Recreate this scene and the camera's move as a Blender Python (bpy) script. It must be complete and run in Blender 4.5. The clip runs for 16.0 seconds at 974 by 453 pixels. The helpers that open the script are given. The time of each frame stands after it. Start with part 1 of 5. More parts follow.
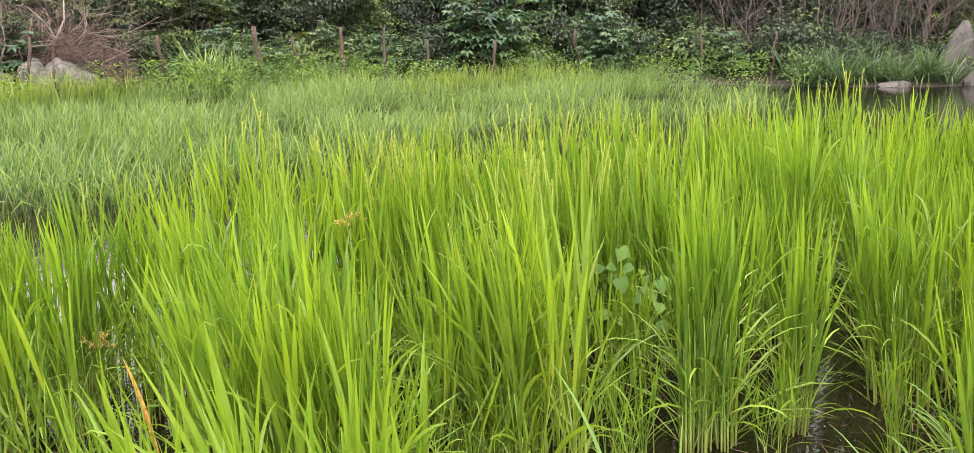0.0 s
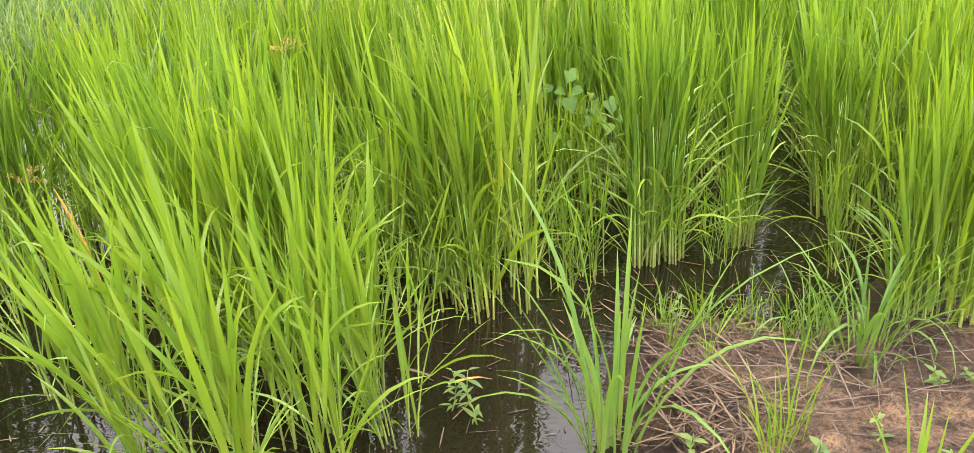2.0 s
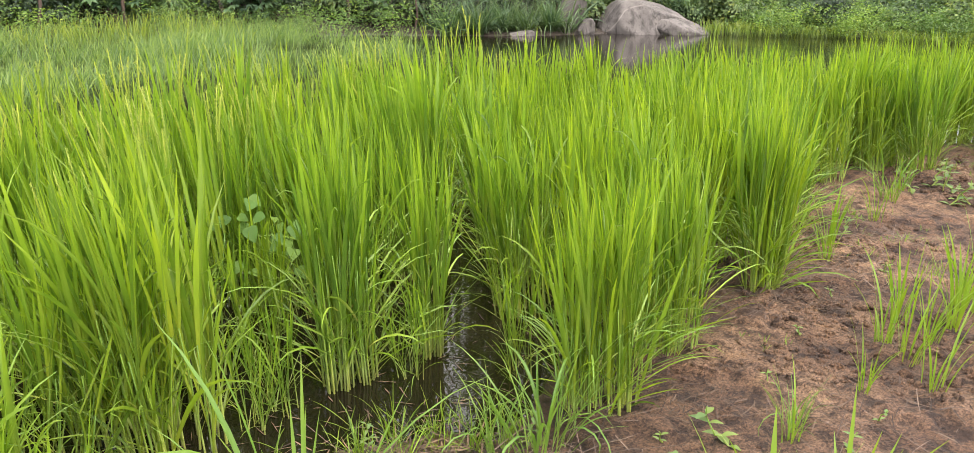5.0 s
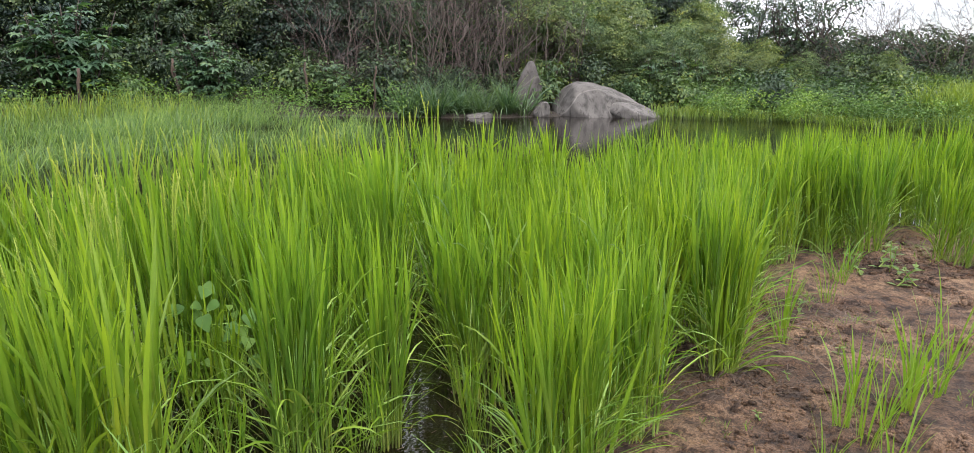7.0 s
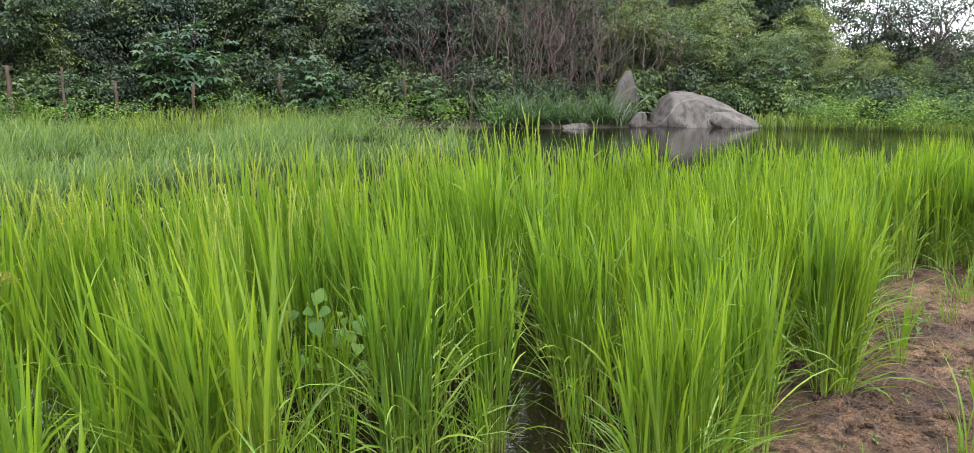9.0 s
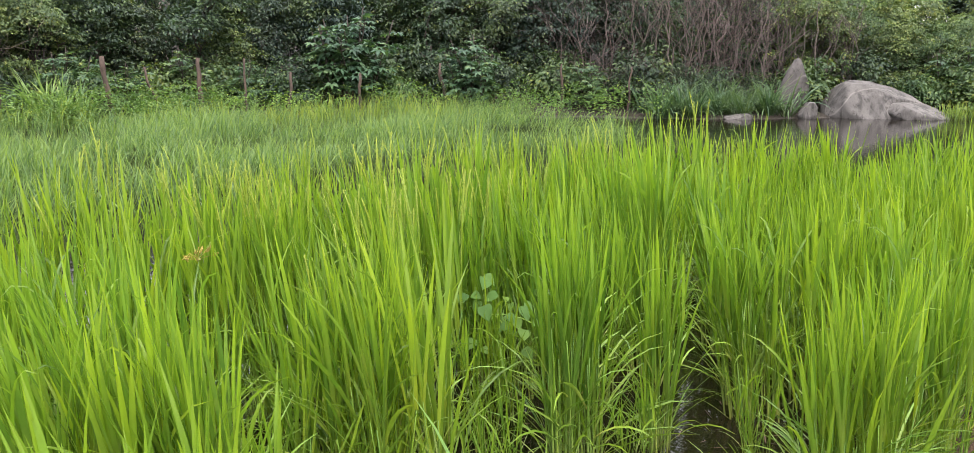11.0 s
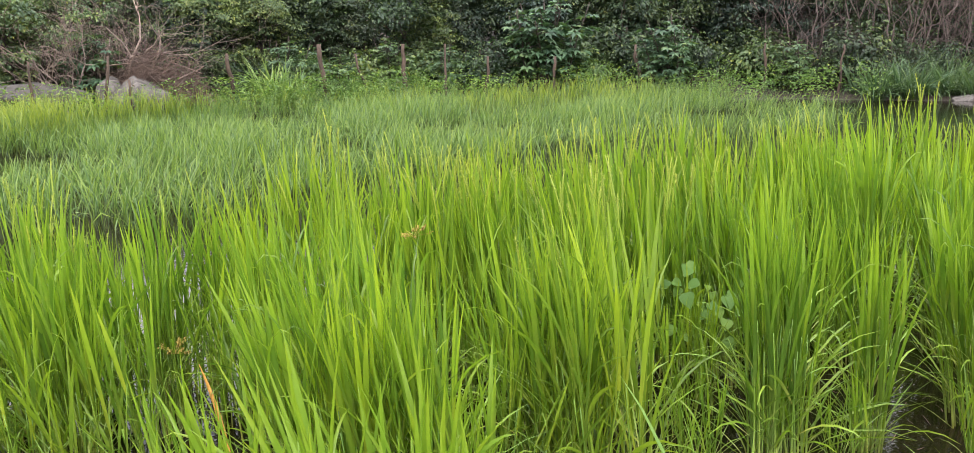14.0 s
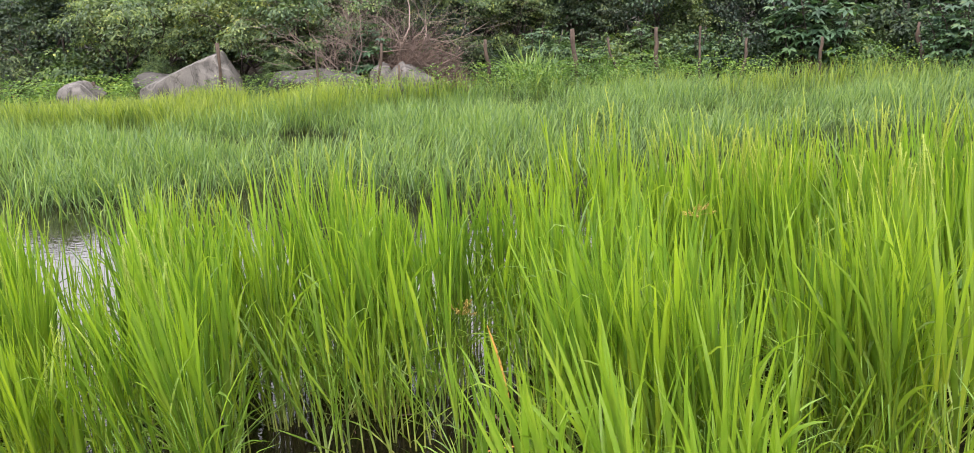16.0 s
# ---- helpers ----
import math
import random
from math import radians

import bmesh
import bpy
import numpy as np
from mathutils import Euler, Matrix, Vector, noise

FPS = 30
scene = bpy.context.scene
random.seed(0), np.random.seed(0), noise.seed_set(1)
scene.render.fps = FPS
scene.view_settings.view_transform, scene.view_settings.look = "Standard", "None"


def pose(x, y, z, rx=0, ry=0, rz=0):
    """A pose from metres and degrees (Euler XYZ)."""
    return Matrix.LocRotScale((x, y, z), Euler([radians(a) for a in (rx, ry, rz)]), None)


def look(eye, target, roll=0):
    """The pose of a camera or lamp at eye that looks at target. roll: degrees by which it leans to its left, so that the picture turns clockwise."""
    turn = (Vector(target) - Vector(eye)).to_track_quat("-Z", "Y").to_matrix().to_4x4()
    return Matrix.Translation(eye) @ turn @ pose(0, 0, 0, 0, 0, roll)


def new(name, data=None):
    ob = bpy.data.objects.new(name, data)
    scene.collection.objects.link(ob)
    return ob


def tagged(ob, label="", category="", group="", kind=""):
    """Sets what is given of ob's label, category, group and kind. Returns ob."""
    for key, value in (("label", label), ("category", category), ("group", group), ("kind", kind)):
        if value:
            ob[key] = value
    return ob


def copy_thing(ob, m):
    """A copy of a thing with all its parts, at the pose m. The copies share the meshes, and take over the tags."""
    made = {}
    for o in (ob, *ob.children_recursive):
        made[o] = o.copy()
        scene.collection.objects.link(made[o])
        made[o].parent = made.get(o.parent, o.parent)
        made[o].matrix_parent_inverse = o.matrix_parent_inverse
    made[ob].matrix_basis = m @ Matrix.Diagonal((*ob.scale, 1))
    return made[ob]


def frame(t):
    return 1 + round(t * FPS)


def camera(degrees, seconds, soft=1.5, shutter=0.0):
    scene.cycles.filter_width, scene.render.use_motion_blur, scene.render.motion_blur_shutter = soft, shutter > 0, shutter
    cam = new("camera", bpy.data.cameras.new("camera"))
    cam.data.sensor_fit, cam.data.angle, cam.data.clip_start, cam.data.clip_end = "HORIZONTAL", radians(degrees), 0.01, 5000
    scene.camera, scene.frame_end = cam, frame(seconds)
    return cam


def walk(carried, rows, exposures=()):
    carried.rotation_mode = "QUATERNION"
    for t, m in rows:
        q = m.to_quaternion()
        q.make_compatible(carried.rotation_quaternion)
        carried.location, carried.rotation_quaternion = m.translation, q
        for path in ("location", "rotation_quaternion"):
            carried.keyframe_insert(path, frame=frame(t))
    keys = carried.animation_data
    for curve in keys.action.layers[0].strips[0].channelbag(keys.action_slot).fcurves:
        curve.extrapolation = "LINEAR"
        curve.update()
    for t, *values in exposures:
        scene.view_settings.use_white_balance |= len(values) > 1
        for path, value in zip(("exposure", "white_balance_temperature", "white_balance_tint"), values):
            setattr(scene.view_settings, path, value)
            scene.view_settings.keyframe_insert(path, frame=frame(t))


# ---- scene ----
EXPOSURES = [(0.0, 1.58, 6900, 20), (0.5, 1.44, 6850, 21), (1.5, 1.68, 6850, 18), (3.5, 1.72, 6850, 16), (4.5, 1.64, 6950, 18), (5.2, 1.40, 6900, 17), (7.3, 1.00, 6350, 14), (8.5, 1.06, 6350, 13), (11.0, 1.32, 6500, 16), (16.0, 1.34, 6600, 17)]
cam = camera(62.25, 16.0, soft=0.75)
ROWS = [
    (0.0, 0.008, 0.003, 1.501, 75.28, 0.56, 2.46),
    (0.5, -0.002, 0.008, 1.474, 73.98, 0.73, 2.46),
    (1.0, 0.003, 0.009, 1.424, 71.55, 0.92, 1.23),
    (1.5, 0.030, 0.003, 1.348, 68.87, 1.12, 0.17),
    (2.0, 0.017, -0.002, 1.294, 66.46, 1.09, -1.38),
    (2.5, 0.041, 0.003, 1.250, 65.12, 0.71, -4.66),
    (3.0, 0.081, 0.006, 1.256, 65.11, 0.02, -9.04),
    (3.5, 0.104, 0.018, 1.300, 65.94, -0.34, -12.67),
    (4.0, 0.108, 0.018, 1.333, 67.66, -0.66, -15.54),
    (4.5, 0.142, 0.002, 1.392, 69.84, -0.81, -18.36),
    (5.0, 0.171, 0.002, 1.450, 72.16, -0.88, -21.00),
    (5.2, 0.175, 0.005, 1.467, 73.06, -0.97, -21.74),
    (7.3, 0.164, 0.016, 1.482, 78.05, -1.46, -24.01),
    (7.5, 0.163, 0.014, 1.478, 78.20, -1.46, -23.69),
    (8.0, 0.155, 0.010, 1.486, 78.33, -1.05, -22.12),
    (8.5, 0.134, 0.016, 1.489, 78.39, -0.76, -19.84),
    (10.8, 0.054, 0.038, 1.476, 77.68, -0.40, -8.01),
    (11.0, 0.043, 0.048, 1.475, 77.58, -0.20, -6.75),
    (11.5, 0.011, 0.025, 1.481, 77.28, 0.14, -3.79),
    (12.0, -0.008, 0.029, 1.484, 77.08, 0.39, -1.52),
    (12.5, -0.014, 0.034, 1.488, 76.96, 0.52, 0.35),
    (13.0, -0.021, 0.022, 1.486, 76.75, 0.65, 2.20),
    (13.5, 0.005, -0.015, 1.494, 76.51, 0.90, 4.21),
    (14.0, -0.020, -0.024, 1.501, 76.42, 1.12, 6.52),
    (14.5, -0.073, -0.016, 1.492, 76.44, 1.38, 9.19),
    (15.0, -0.099, -0.028, 1.481, 76.41, 1.53, 12.39),
    (15.5, -0.133, -0.057, 1.479, 76.21, 1.76, 16.92),
    (16.0, -0.186, -0.095, 1.470, 75.97, 2.44, 23.29),
]
walk(cam, [(t, pose(*row)) for t, *row in ROWS], exposures=EXPOSURES)

# ---- light ----
world = bpy.data.worlds.new("overcast_sky")
scene.world = world
world.use_nodes = True
wn, wl = world.node_tree.nodes, world.node_tree.links
wn.clear()
w_out = wn.new("ShaderNodeOutputWorld")
w_sky = wn.new("ShaderNodeTexSky")
w_sky.sky_type, w_sky.sun_disc = "NISHITA", False
w_sky.sun_elevation, w_sky.sun_rotation = radians(58), radians(200)
w_blue = wn.new("ShaderNodeBackground")
w_blue.inputs["Strength"].default_value = 0.15
w_cloud = wn.new("ShaderNodeBackground")
w_cloud.inputs["Strength"].default_value = 1.3
w_co = wn.new("ShaderNodeTexCoord")
w_map = wn.new("ShaderNodeMapping")
w_map.inputs["Scale"].default_value = (1.6, 1.6, 5.0)
w_noise = wn.new("ShaderNodeTexNoise")
w_noise.inputs["Scale"].default_value, w_noise.inputs["Detail"].default_value = 2.2, 6
w_ramp = wn.new("ShaderNodeValToRGB")
w_ramp.color_ramp.elements[0].position, w_ramp.color_ramp.elements[1].position = 0.30, 0.52
w_ramp.color_ramp.elements[0].color = (0.55, 0.55, 0.55, 1)
w_tone = wn.new("ShaderNodeValToRGB")
w_tone.color_ramp.elements[0].position, w_tone.color_ramp.elements[1].position = 0.35, 0.7
w_tone.color_ramp.elements[0].color, w_tone.color_ramp.elements[1].color = (0.80, 0.84, 0.90, 1), (1.0, 1.0, 1.0, 1)
w_mix = wn.new("ShaderNodeMixShader")
wl.new(w_co.outputs["Generated"], w_map.inputs["Vector"])
wl.new(w_map.outputs["Vector"], w_noise.inputs["Vector"])
wl.new(w_noise.outputs["Fac"], w_ramp.inputs["Fac"])
wl.new(w_noise.outputs["Fac"], w_tone.inputs["Fac"])
w_sep = wn.new("ShaderNodeSeparateXYZ")
w_rise = wn.new("ShaderNodeMapRange")
w_rise.inputs["From Min"].default_value, w_rise.inputs["From Max"].default_value = 0.0, 0.8
w_rise.inputs["To Min"].default_value, w_rise.inputs["To Max"].default_value = 0.80, 1.65
wl.new(w_co.outputs["Generated"], w_sep.inputs["Vector"])
wl.new(w_sep.outputs["Z"], w_rise.inputs["Value"])
wl.new(w_rise.outputs[0], w_cloud.inputs["Strength"])
wl.new(w_tone.outputs["Color"], w_cloud.inputs["Color"])
wl.new(w_sky.outputs["Color"], w_blue.inputs["Color"])
wl.new(w_ramp.outputs["Color"], w_mix.inputs["Fac"])
wl.new(w_blue.outputs["Background"], w_mix.inputs[1])
wl.new(w_cloud.outputs["Background"], w_mix.inputs[2])
wl.new(w_mix.outputs["Shader"], w_out.inputs["Surface"])

sun_data = bpy.data.lights.new("sun", "SUN")
sun_data.energy, sun_data.angle, sun_data.color = 1.1, radians(25), (1.0, 0.96, 0.90)
sun = new("sun", sun_data)
sun.matrix_world = look((6, -14, 26), (0, 4, 0))


# ---- materials ----
def mat_base(name):
    m = bpy.data.materials.new(name)
    m.use_nodes = True
    n, l = m.node_tree.nodes, m.node_tree.links
    return m, n, l, n["Principled BSDF"], n["Material Output"]


def ramp_node(n, stops):
    r = n.new("ShaderNodeValToRGB")
    e = r.color_ramp.elements
    while len(e) < len(stops):
        e.new(0.5)
    for k, (at, col) in enumerate(stops):
        e[k].position, e[k].color = at, (*col, 1)
    return r


def mix_color(n, l, kind, fac, a, b):
    x = n.new("ShaderNodeMix")
    x.data_type, x.blend_type = "RGBA", kind
    for socket, value in ((x.inputs[0], fac), (x.inputs[6], a), (x.inputs[7], b)):
        if isinstance(value, (int, float)):
            socket.default_value = value
        elif isinstance(value, tuple):
            socket.default_value = (*value, 1)
        else:
            l.new(value, socket)
    return x.outputs[2]


def noise_node(n, l, scale, detail=4, vector=None, rough=0.55):
    x = n.new("ShaderNodeTexNoise")
    x.inputs["Scale"].default_value, x.inputs["Detail"].default_value, x.inputs["Roughness"].default_value = scale, detail, rough
    if vector is not None:
        l.new(vector, x.inputs["Vector"])
    return x


def bump_into(n, l, height, bsdf, strength, distance):
    b = n.new("ShaderNodeBump")
    b.inputs["Strength"].default_value, b.inputs["Distance"].default_value = strength, distance
    l.new(height, b.inputs["Height"])
    l.new(b.outputs["Normal"], bsdf.inputs["Normal"])
    return b


def blade_mat(name, foot, middle, tip, warm, through_light=0.4, rough=0.45, spread=0.5, muddy=None):
    """Grass blade: colour runs from foot to tip, differs from blade to blade, and shows fine veins along it."""
    m, n, l, p, out = mat_base(name)
    uv = n.new("ShaderNodeUVMap")
    sep = n.new("ShaderNodeSeparateXYZ")
    l.new(uv.outputs["UV"], sep.inputs["Vector"])
    # muddy: stem foot at the waterline, mud and painted shade in one colour
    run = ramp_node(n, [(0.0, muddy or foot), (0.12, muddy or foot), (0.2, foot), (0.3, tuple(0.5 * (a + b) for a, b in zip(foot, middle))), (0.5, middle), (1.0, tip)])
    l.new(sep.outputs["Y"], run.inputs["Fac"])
    geo = n.new("ShaderNodeNewGeometry")
    obj = n.new("ShaderNodeObjectInfo")
    rnd = ramp_node(n, [(0.0, (0.40, 0.52, 0.56)), (0.35, (0.85, 0.90, 0.95)), (0.75, (1.2, 1.15, 0.95)), (1.0, (1.5, 1.36, 0.88))])
    l.new(geo.outputs["Random Per Island"], rnd.inputs["Fac"])
    col = mix_color(n, l, "MULTIPLY", spread * 1.6, run.outputs["Color"], rnd.outputs["Color"])
    whole = ramp_node(n, [(0.0, (0.86, 0.93, 1.0)), (0.6, (1, 1, 1)), (1.0, (1.14, 1.05, 0.9))])
    l.new(obj.outputs["Random"], whole.inputs["Fac"])
    col = mix_color(n, l, "MULTIPLY", 0.9, col, whole.outputs["Color"])
    co = n.new("ShaderNodeTexCoord")
    patch = noise_node(n, l, 14, 3, co.outputs["Object"])
    pr = ramp_node(n, [(0.52, (0, 0, 0)), (0.78, (1, 1, 1))])
    l.new(patch.outputs["Fac"], pr.inputs["Fac"])
    half = n.new("ShaderNodeMath")
    half.operation = "MULTIPLY"
    half.inputs[1].default_value = 0.35
    l.new(pr.outputs["Color"], half.inputs[0])
    col = mix_color(n, l, "MIX", half.outputs[0], col, warm)
    vein = n.new("ShaderNodeTexWave")
    vein.bands_direction = "X"
    vein.inputs["Scale"].default_value, vein.inputs["Distortion"].default_value = 2.5, 0.0
    l.new(uv.outputs["UV"], vein.inputs["Vector"])
    bump_into(n, l, vein.outputs["Fac"], p, 0.12, 0.001)
    l.new(col, p.inputs["Base Color"])
    p.inputs["Roughness"].default_value = rough
    p.inputs["Specular IOR Level"].default_value = 0.5
    tr = n.new("ShaderNodeBsdfTranslucent")
    tcol = mix_color(n, l, "MULTIPLY", 1.0, col, (1.15, 1.2, 0.55))
    l.new(tcol, tr.inputs["Color"])
    mx = n.new("ShaderNodeMixShader")
    mx.inputs[0].default_value = through_light
    l.new(p.outputs[0], mx.inputs[1])
    l.new(tr.outputs[0], mx.inputs[2])
    l.new(mx.outputs[0], out.inputs["Surface"])
    return m


def leaf_mat(name, dark, light, through_light=0.28, rough=0.5):
    """Broad leaf: colour differs from leaf to leaf and from bough to bough, with lit and shaded clumps painted in."""
    m, n, l, p, out = mat_base(name)
    geo = n.new("ShaderNodeNewGeometry")
    mid = tuple(0.5 * (a + b) for a, b in zip(dark, light))
    r = ramp_node(n, [(0.0, dark), (0.55, mid), (0.9, light), (1.0, (light[0] * 1.5, light[1] * 1.15, light[2] * 0.8))])
    l.new(geo.outputs["Random Per Island"], r.inputs["Fac"])
    co = n.new("ShaderNodeTexCoord")
    nz = noise_node(n, l, 1.1, 4, co.outputs["Object"])
    # light put into the colour: bluish dark for shaded clumps, warm bright for lit
    tone = ramp_node(n, [(0.33, (0.50, 0.56, 0.66)), (0.5, (0.95, 0.95, 0.95)), (0.66, (1.65, 1.5, 1.15))])
    l.new(nz.outputs["Fac"], tone.inputs["Fac"])
    col = mix_color(n, l, "MULTIPLY", 1.0, r.outputs["Color"], tone.outputs["Color"])
    obj = n.new("ShaderNodeObjectInfo")
    whole = ramp_node(n, [(0.0, (0.8, 0.9, 0.95)), (0.5, (1, 1, 1)), (1.0, (1.25, 1.12, 0.9))])
    l.new(obj.outputs["Random"], whole.inputs["Fac"])
    col = mix_color(n, l, "MULTIPLY", 1.0, col, whole.outputs["Color"])
    fine = noise_node(n, l, 60, 3, co.outputs["Object"])
    bump_into(n, l, fine.outputs["Fac"], p, 0.2, 0.004)
    l.new(col, p.inputs["Base Color"])
    p.inputs["Roughness"].default_value = rough
    p.inputs["Specular IOR Level"].default_value = 0.4
    tr = n.new("ShaderNodeBsdfTranslucent")
    l.new(mix_color(n, l, "MULTIPLY", 1.0, col, (1.1, 1.2, 0.5)), tr.inputs["Color"])
    mx = n.new("ShaderNodeMixShader")
    mx.inputs[0].default_value = through_light
    l.new(p.outputs[0], mx.inputs[1])
    l.new(tr.outputs[0], mx.inputs[2])
    l.new(mx.outputs[0], out.inputs["Surface"])
    return m


def bark_mat(name, a, b, scale=18):
    m, n, l, p, out = mat_base(name)
    co = n.new("ShaderNodeTexCoord")
    mp = n.new("ShaderNodeMapping")
    mp.inputs["Scale"].default_value = (1, 1, 0.25)
    l.new(co.outputs["Object"], mp.inputs["Vector"])
    nz = noise_node(n, l, scale, 8, mp.outputs["Vector"], 0.7)
    big = noise_node(n, l, 2.3, 3, co.outputs["Object"])
    r = ramp_node(n, [(0.3, a), (0.7, b)])
    l.new(nz.outputs["Fac"], r.inputs["Fac"])
    t = ramp_node(n, [(0.35, (0.7, 0.7, 0.72)), (0.7, (1.25, 1.2, 1.15))])
    l.new(big.outputs["Fac"], t.inputs["Fac"])
    l.new(mix_color(n, l, "MULTIPLY", 1.0, r.outputs["Color"], t.outputs["Color"]), p.inputs["Base Color"])
    bump_into(n, l, nz.outputs["Fac"], p, 0.6, 0.01)
    p.inputs["Roughness"].default_value = 0.9
    return m


def stone_mat(name, a, b, stain):
    m, n, l, p, out = mat_base(name)
    co = n.new("ShaderNodeTexCoord")
    big = noise_node(n, l, 1.6, 6, co.outputs["Object"], 0.62)
    r = ramp_node(n, [(0.3, a), (0.62, b), (0.8, tuple(v * 1.15 for v in b))])
    l.new(big.outputs["Fac"], r.inputs["Fac"])
    mp = n.new("ShaderNodeMapping")
    mp.inputs["Scale"].default_value = (2.4, 2.4, 0.5)
    l.new(co.outputs["Object"], mp.inputs["Vector"])
    streak = noise_node(n, l, 2.2, 5, mp.outputs["Vector"], 0.65)
    sr = ramp_node(n, [(0.48, (0, 0, 0)), (0.62, (0.85, 0.85, 0.85))])
    l.new(streak.outputs["Fac"], sr.inputs["Fac"])
    col = mix_color(n, l, "MIX", sr.outputs["Color"], r.outputs["Color"], stain)
    bend = noise_node(n, l, 0.55, 2, co.outputs["Object"], 0.4)
    vr = ramp_node(n, [(0.478, (0, 0, 0)), (0.486, (0.8, 0.8, 0.8)), (0.494, (0, 0, 0))])
    l.new(bend.outputs["Fac"], vr.inputs["Fac"])
    col = mix_color(n, l, "MIX", vr.outputs["Color"], col, tuple(v * 1.5 for v in b))
    split = noise_node(n, l, 0.8, 5, mp.outputs["Vector"], 0.45)
    cr = ramp_node(n, [(0.535, (1, 1, 1)), (0.541, (0.25, 0.24, 0.23)), (0.547, (1, 1, 1))])
    l.new(split.outputs["Fac"], cr.inputs["Fac"])
    col = mix_color(n, l, "MULTIPLY", 1.0, col, cr.outputs["Color"])
    lichen = noise_node(n, l, 9, 6, co.outputs["Object"], 0.75)
    lr = ramp_node(n, [(0.56, (1, 1, 1)), (0.62, (0.55, 0.55, 0.52))])
    l.new(lichen.outputs["Fac"], lr.inputs["Fac"])
    col = mix_color(n, l, "MULTIPLY", 1.0, col, lr.outputs["Color"])
    grain = noise_node(n, l, 70, 4, co.outputs["Object"], 0.7)
    gr = ramp_node(n, [(0.3, (0.8, 0.8, 0.8)), (0.7, (1.15, 1.15, 1.15))])
    l.new(grain.outputs["Fac"], gr.inputs["Fac"])
    l.new(mix_color(n, l, "MULTIPLY", 1.0, col, gr.outputs["Color"]), p.inputs["Base Color"])
    bump_into(n, l, grain.outputs["Fac"], p, 0.5, 0.012)
    p.inputs["Roughness"].default_value = 0.85
    return m


def ground_mat():
    """Red-brown sandy mud by the paddy, darker and wet at the water, leaf litter darkened by painted shade under the
    trees.
    """
    m, n, l, p, out = mat_base("mud_and_litter")
    co = n.new("ShaderNodeTexCoord")
    sep = n.new("ShaderNodeSeparateXYZ")
    l.new(co.outputs["Object"], sep.inputs["Vector"])
    big = noise_node(n, l, 1.7, 6, co.outputs["Object"], 0.6)
    clod = noise_node(n, l, 11, 9, co.outputs["Object"], 0.72)
    sand = noise_node(n, l, 95, 6, co.outputs["Object"], 0.85)
    r = ramp_node(n, [(0.36, (0.124, 0.070, 0.042)), (0.48, (0.194, 0.115, 0.069)), (0.62, (0.312, 0.198, 0.120))])
    l.new(big.outputs["Fac"], r.inputs["Fac"])
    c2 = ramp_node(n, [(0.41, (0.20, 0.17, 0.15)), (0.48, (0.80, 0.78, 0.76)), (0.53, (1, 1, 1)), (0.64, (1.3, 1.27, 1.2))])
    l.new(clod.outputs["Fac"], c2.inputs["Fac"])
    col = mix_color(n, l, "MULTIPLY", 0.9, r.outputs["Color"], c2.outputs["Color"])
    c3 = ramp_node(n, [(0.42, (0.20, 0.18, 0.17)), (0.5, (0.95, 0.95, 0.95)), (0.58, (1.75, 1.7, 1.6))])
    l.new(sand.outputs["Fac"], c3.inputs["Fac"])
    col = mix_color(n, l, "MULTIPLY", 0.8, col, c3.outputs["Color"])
    crust = noise_node(n, l, 4.2, 8, co.outputs["Object"], 0.72)
    cr = ramp_node(n, [(0.55, (0, 0, 0)), (0.62, (0.85, 0.85, 0.85))])
    l.new(crust.outputs["Fac"], cr.inputs["Fac"])
    col = mix_color(n, l, "MIX", cr.outputs["Color"], col, (0.052, 0.030, 0.020))
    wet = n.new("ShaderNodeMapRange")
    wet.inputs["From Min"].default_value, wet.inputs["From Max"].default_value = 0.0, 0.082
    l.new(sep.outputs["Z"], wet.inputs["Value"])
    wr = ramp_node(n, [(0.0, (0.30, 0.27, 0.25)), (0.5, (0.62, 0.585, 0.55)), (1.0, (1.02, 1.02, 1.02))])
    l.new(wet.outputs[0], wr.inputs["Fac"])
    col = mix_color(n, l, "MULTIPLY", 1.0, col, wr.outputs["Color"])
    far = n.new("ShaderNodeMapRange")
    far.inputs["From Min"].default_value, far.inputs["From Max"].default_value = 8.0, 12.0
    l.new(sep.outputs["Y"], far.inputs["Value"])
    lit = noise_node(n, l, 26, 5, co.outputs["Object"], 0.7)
    # litter brown, with the woods' shade put into the colour
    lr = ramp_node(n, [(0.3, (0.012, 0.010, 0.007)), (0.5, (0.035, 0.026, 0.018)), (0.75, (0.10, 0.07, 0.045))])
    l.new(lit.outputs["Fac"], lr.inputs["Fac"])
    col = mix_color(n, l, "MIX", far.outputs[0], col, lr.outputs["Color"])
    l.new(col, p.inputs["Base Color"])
    rr = n.new("ShaderNodeMapRange")
    rr.inputs["From Min"].default_value, rr.inputs["From Max"].default_value = 0.0, 0.05
    rr.inputs["To Min"].default_value, rr.inputs["To Max"].default_value = 0.35, 0.92
    l.new(sep.outputs["Z"], rr.inputs["Value"])
    l.new(rr.outputs[0], p.inputs["Roughness"])
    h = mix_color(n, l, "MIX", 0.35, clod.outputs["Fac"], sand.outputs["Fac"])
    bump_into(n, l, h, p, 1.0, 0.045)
    return m


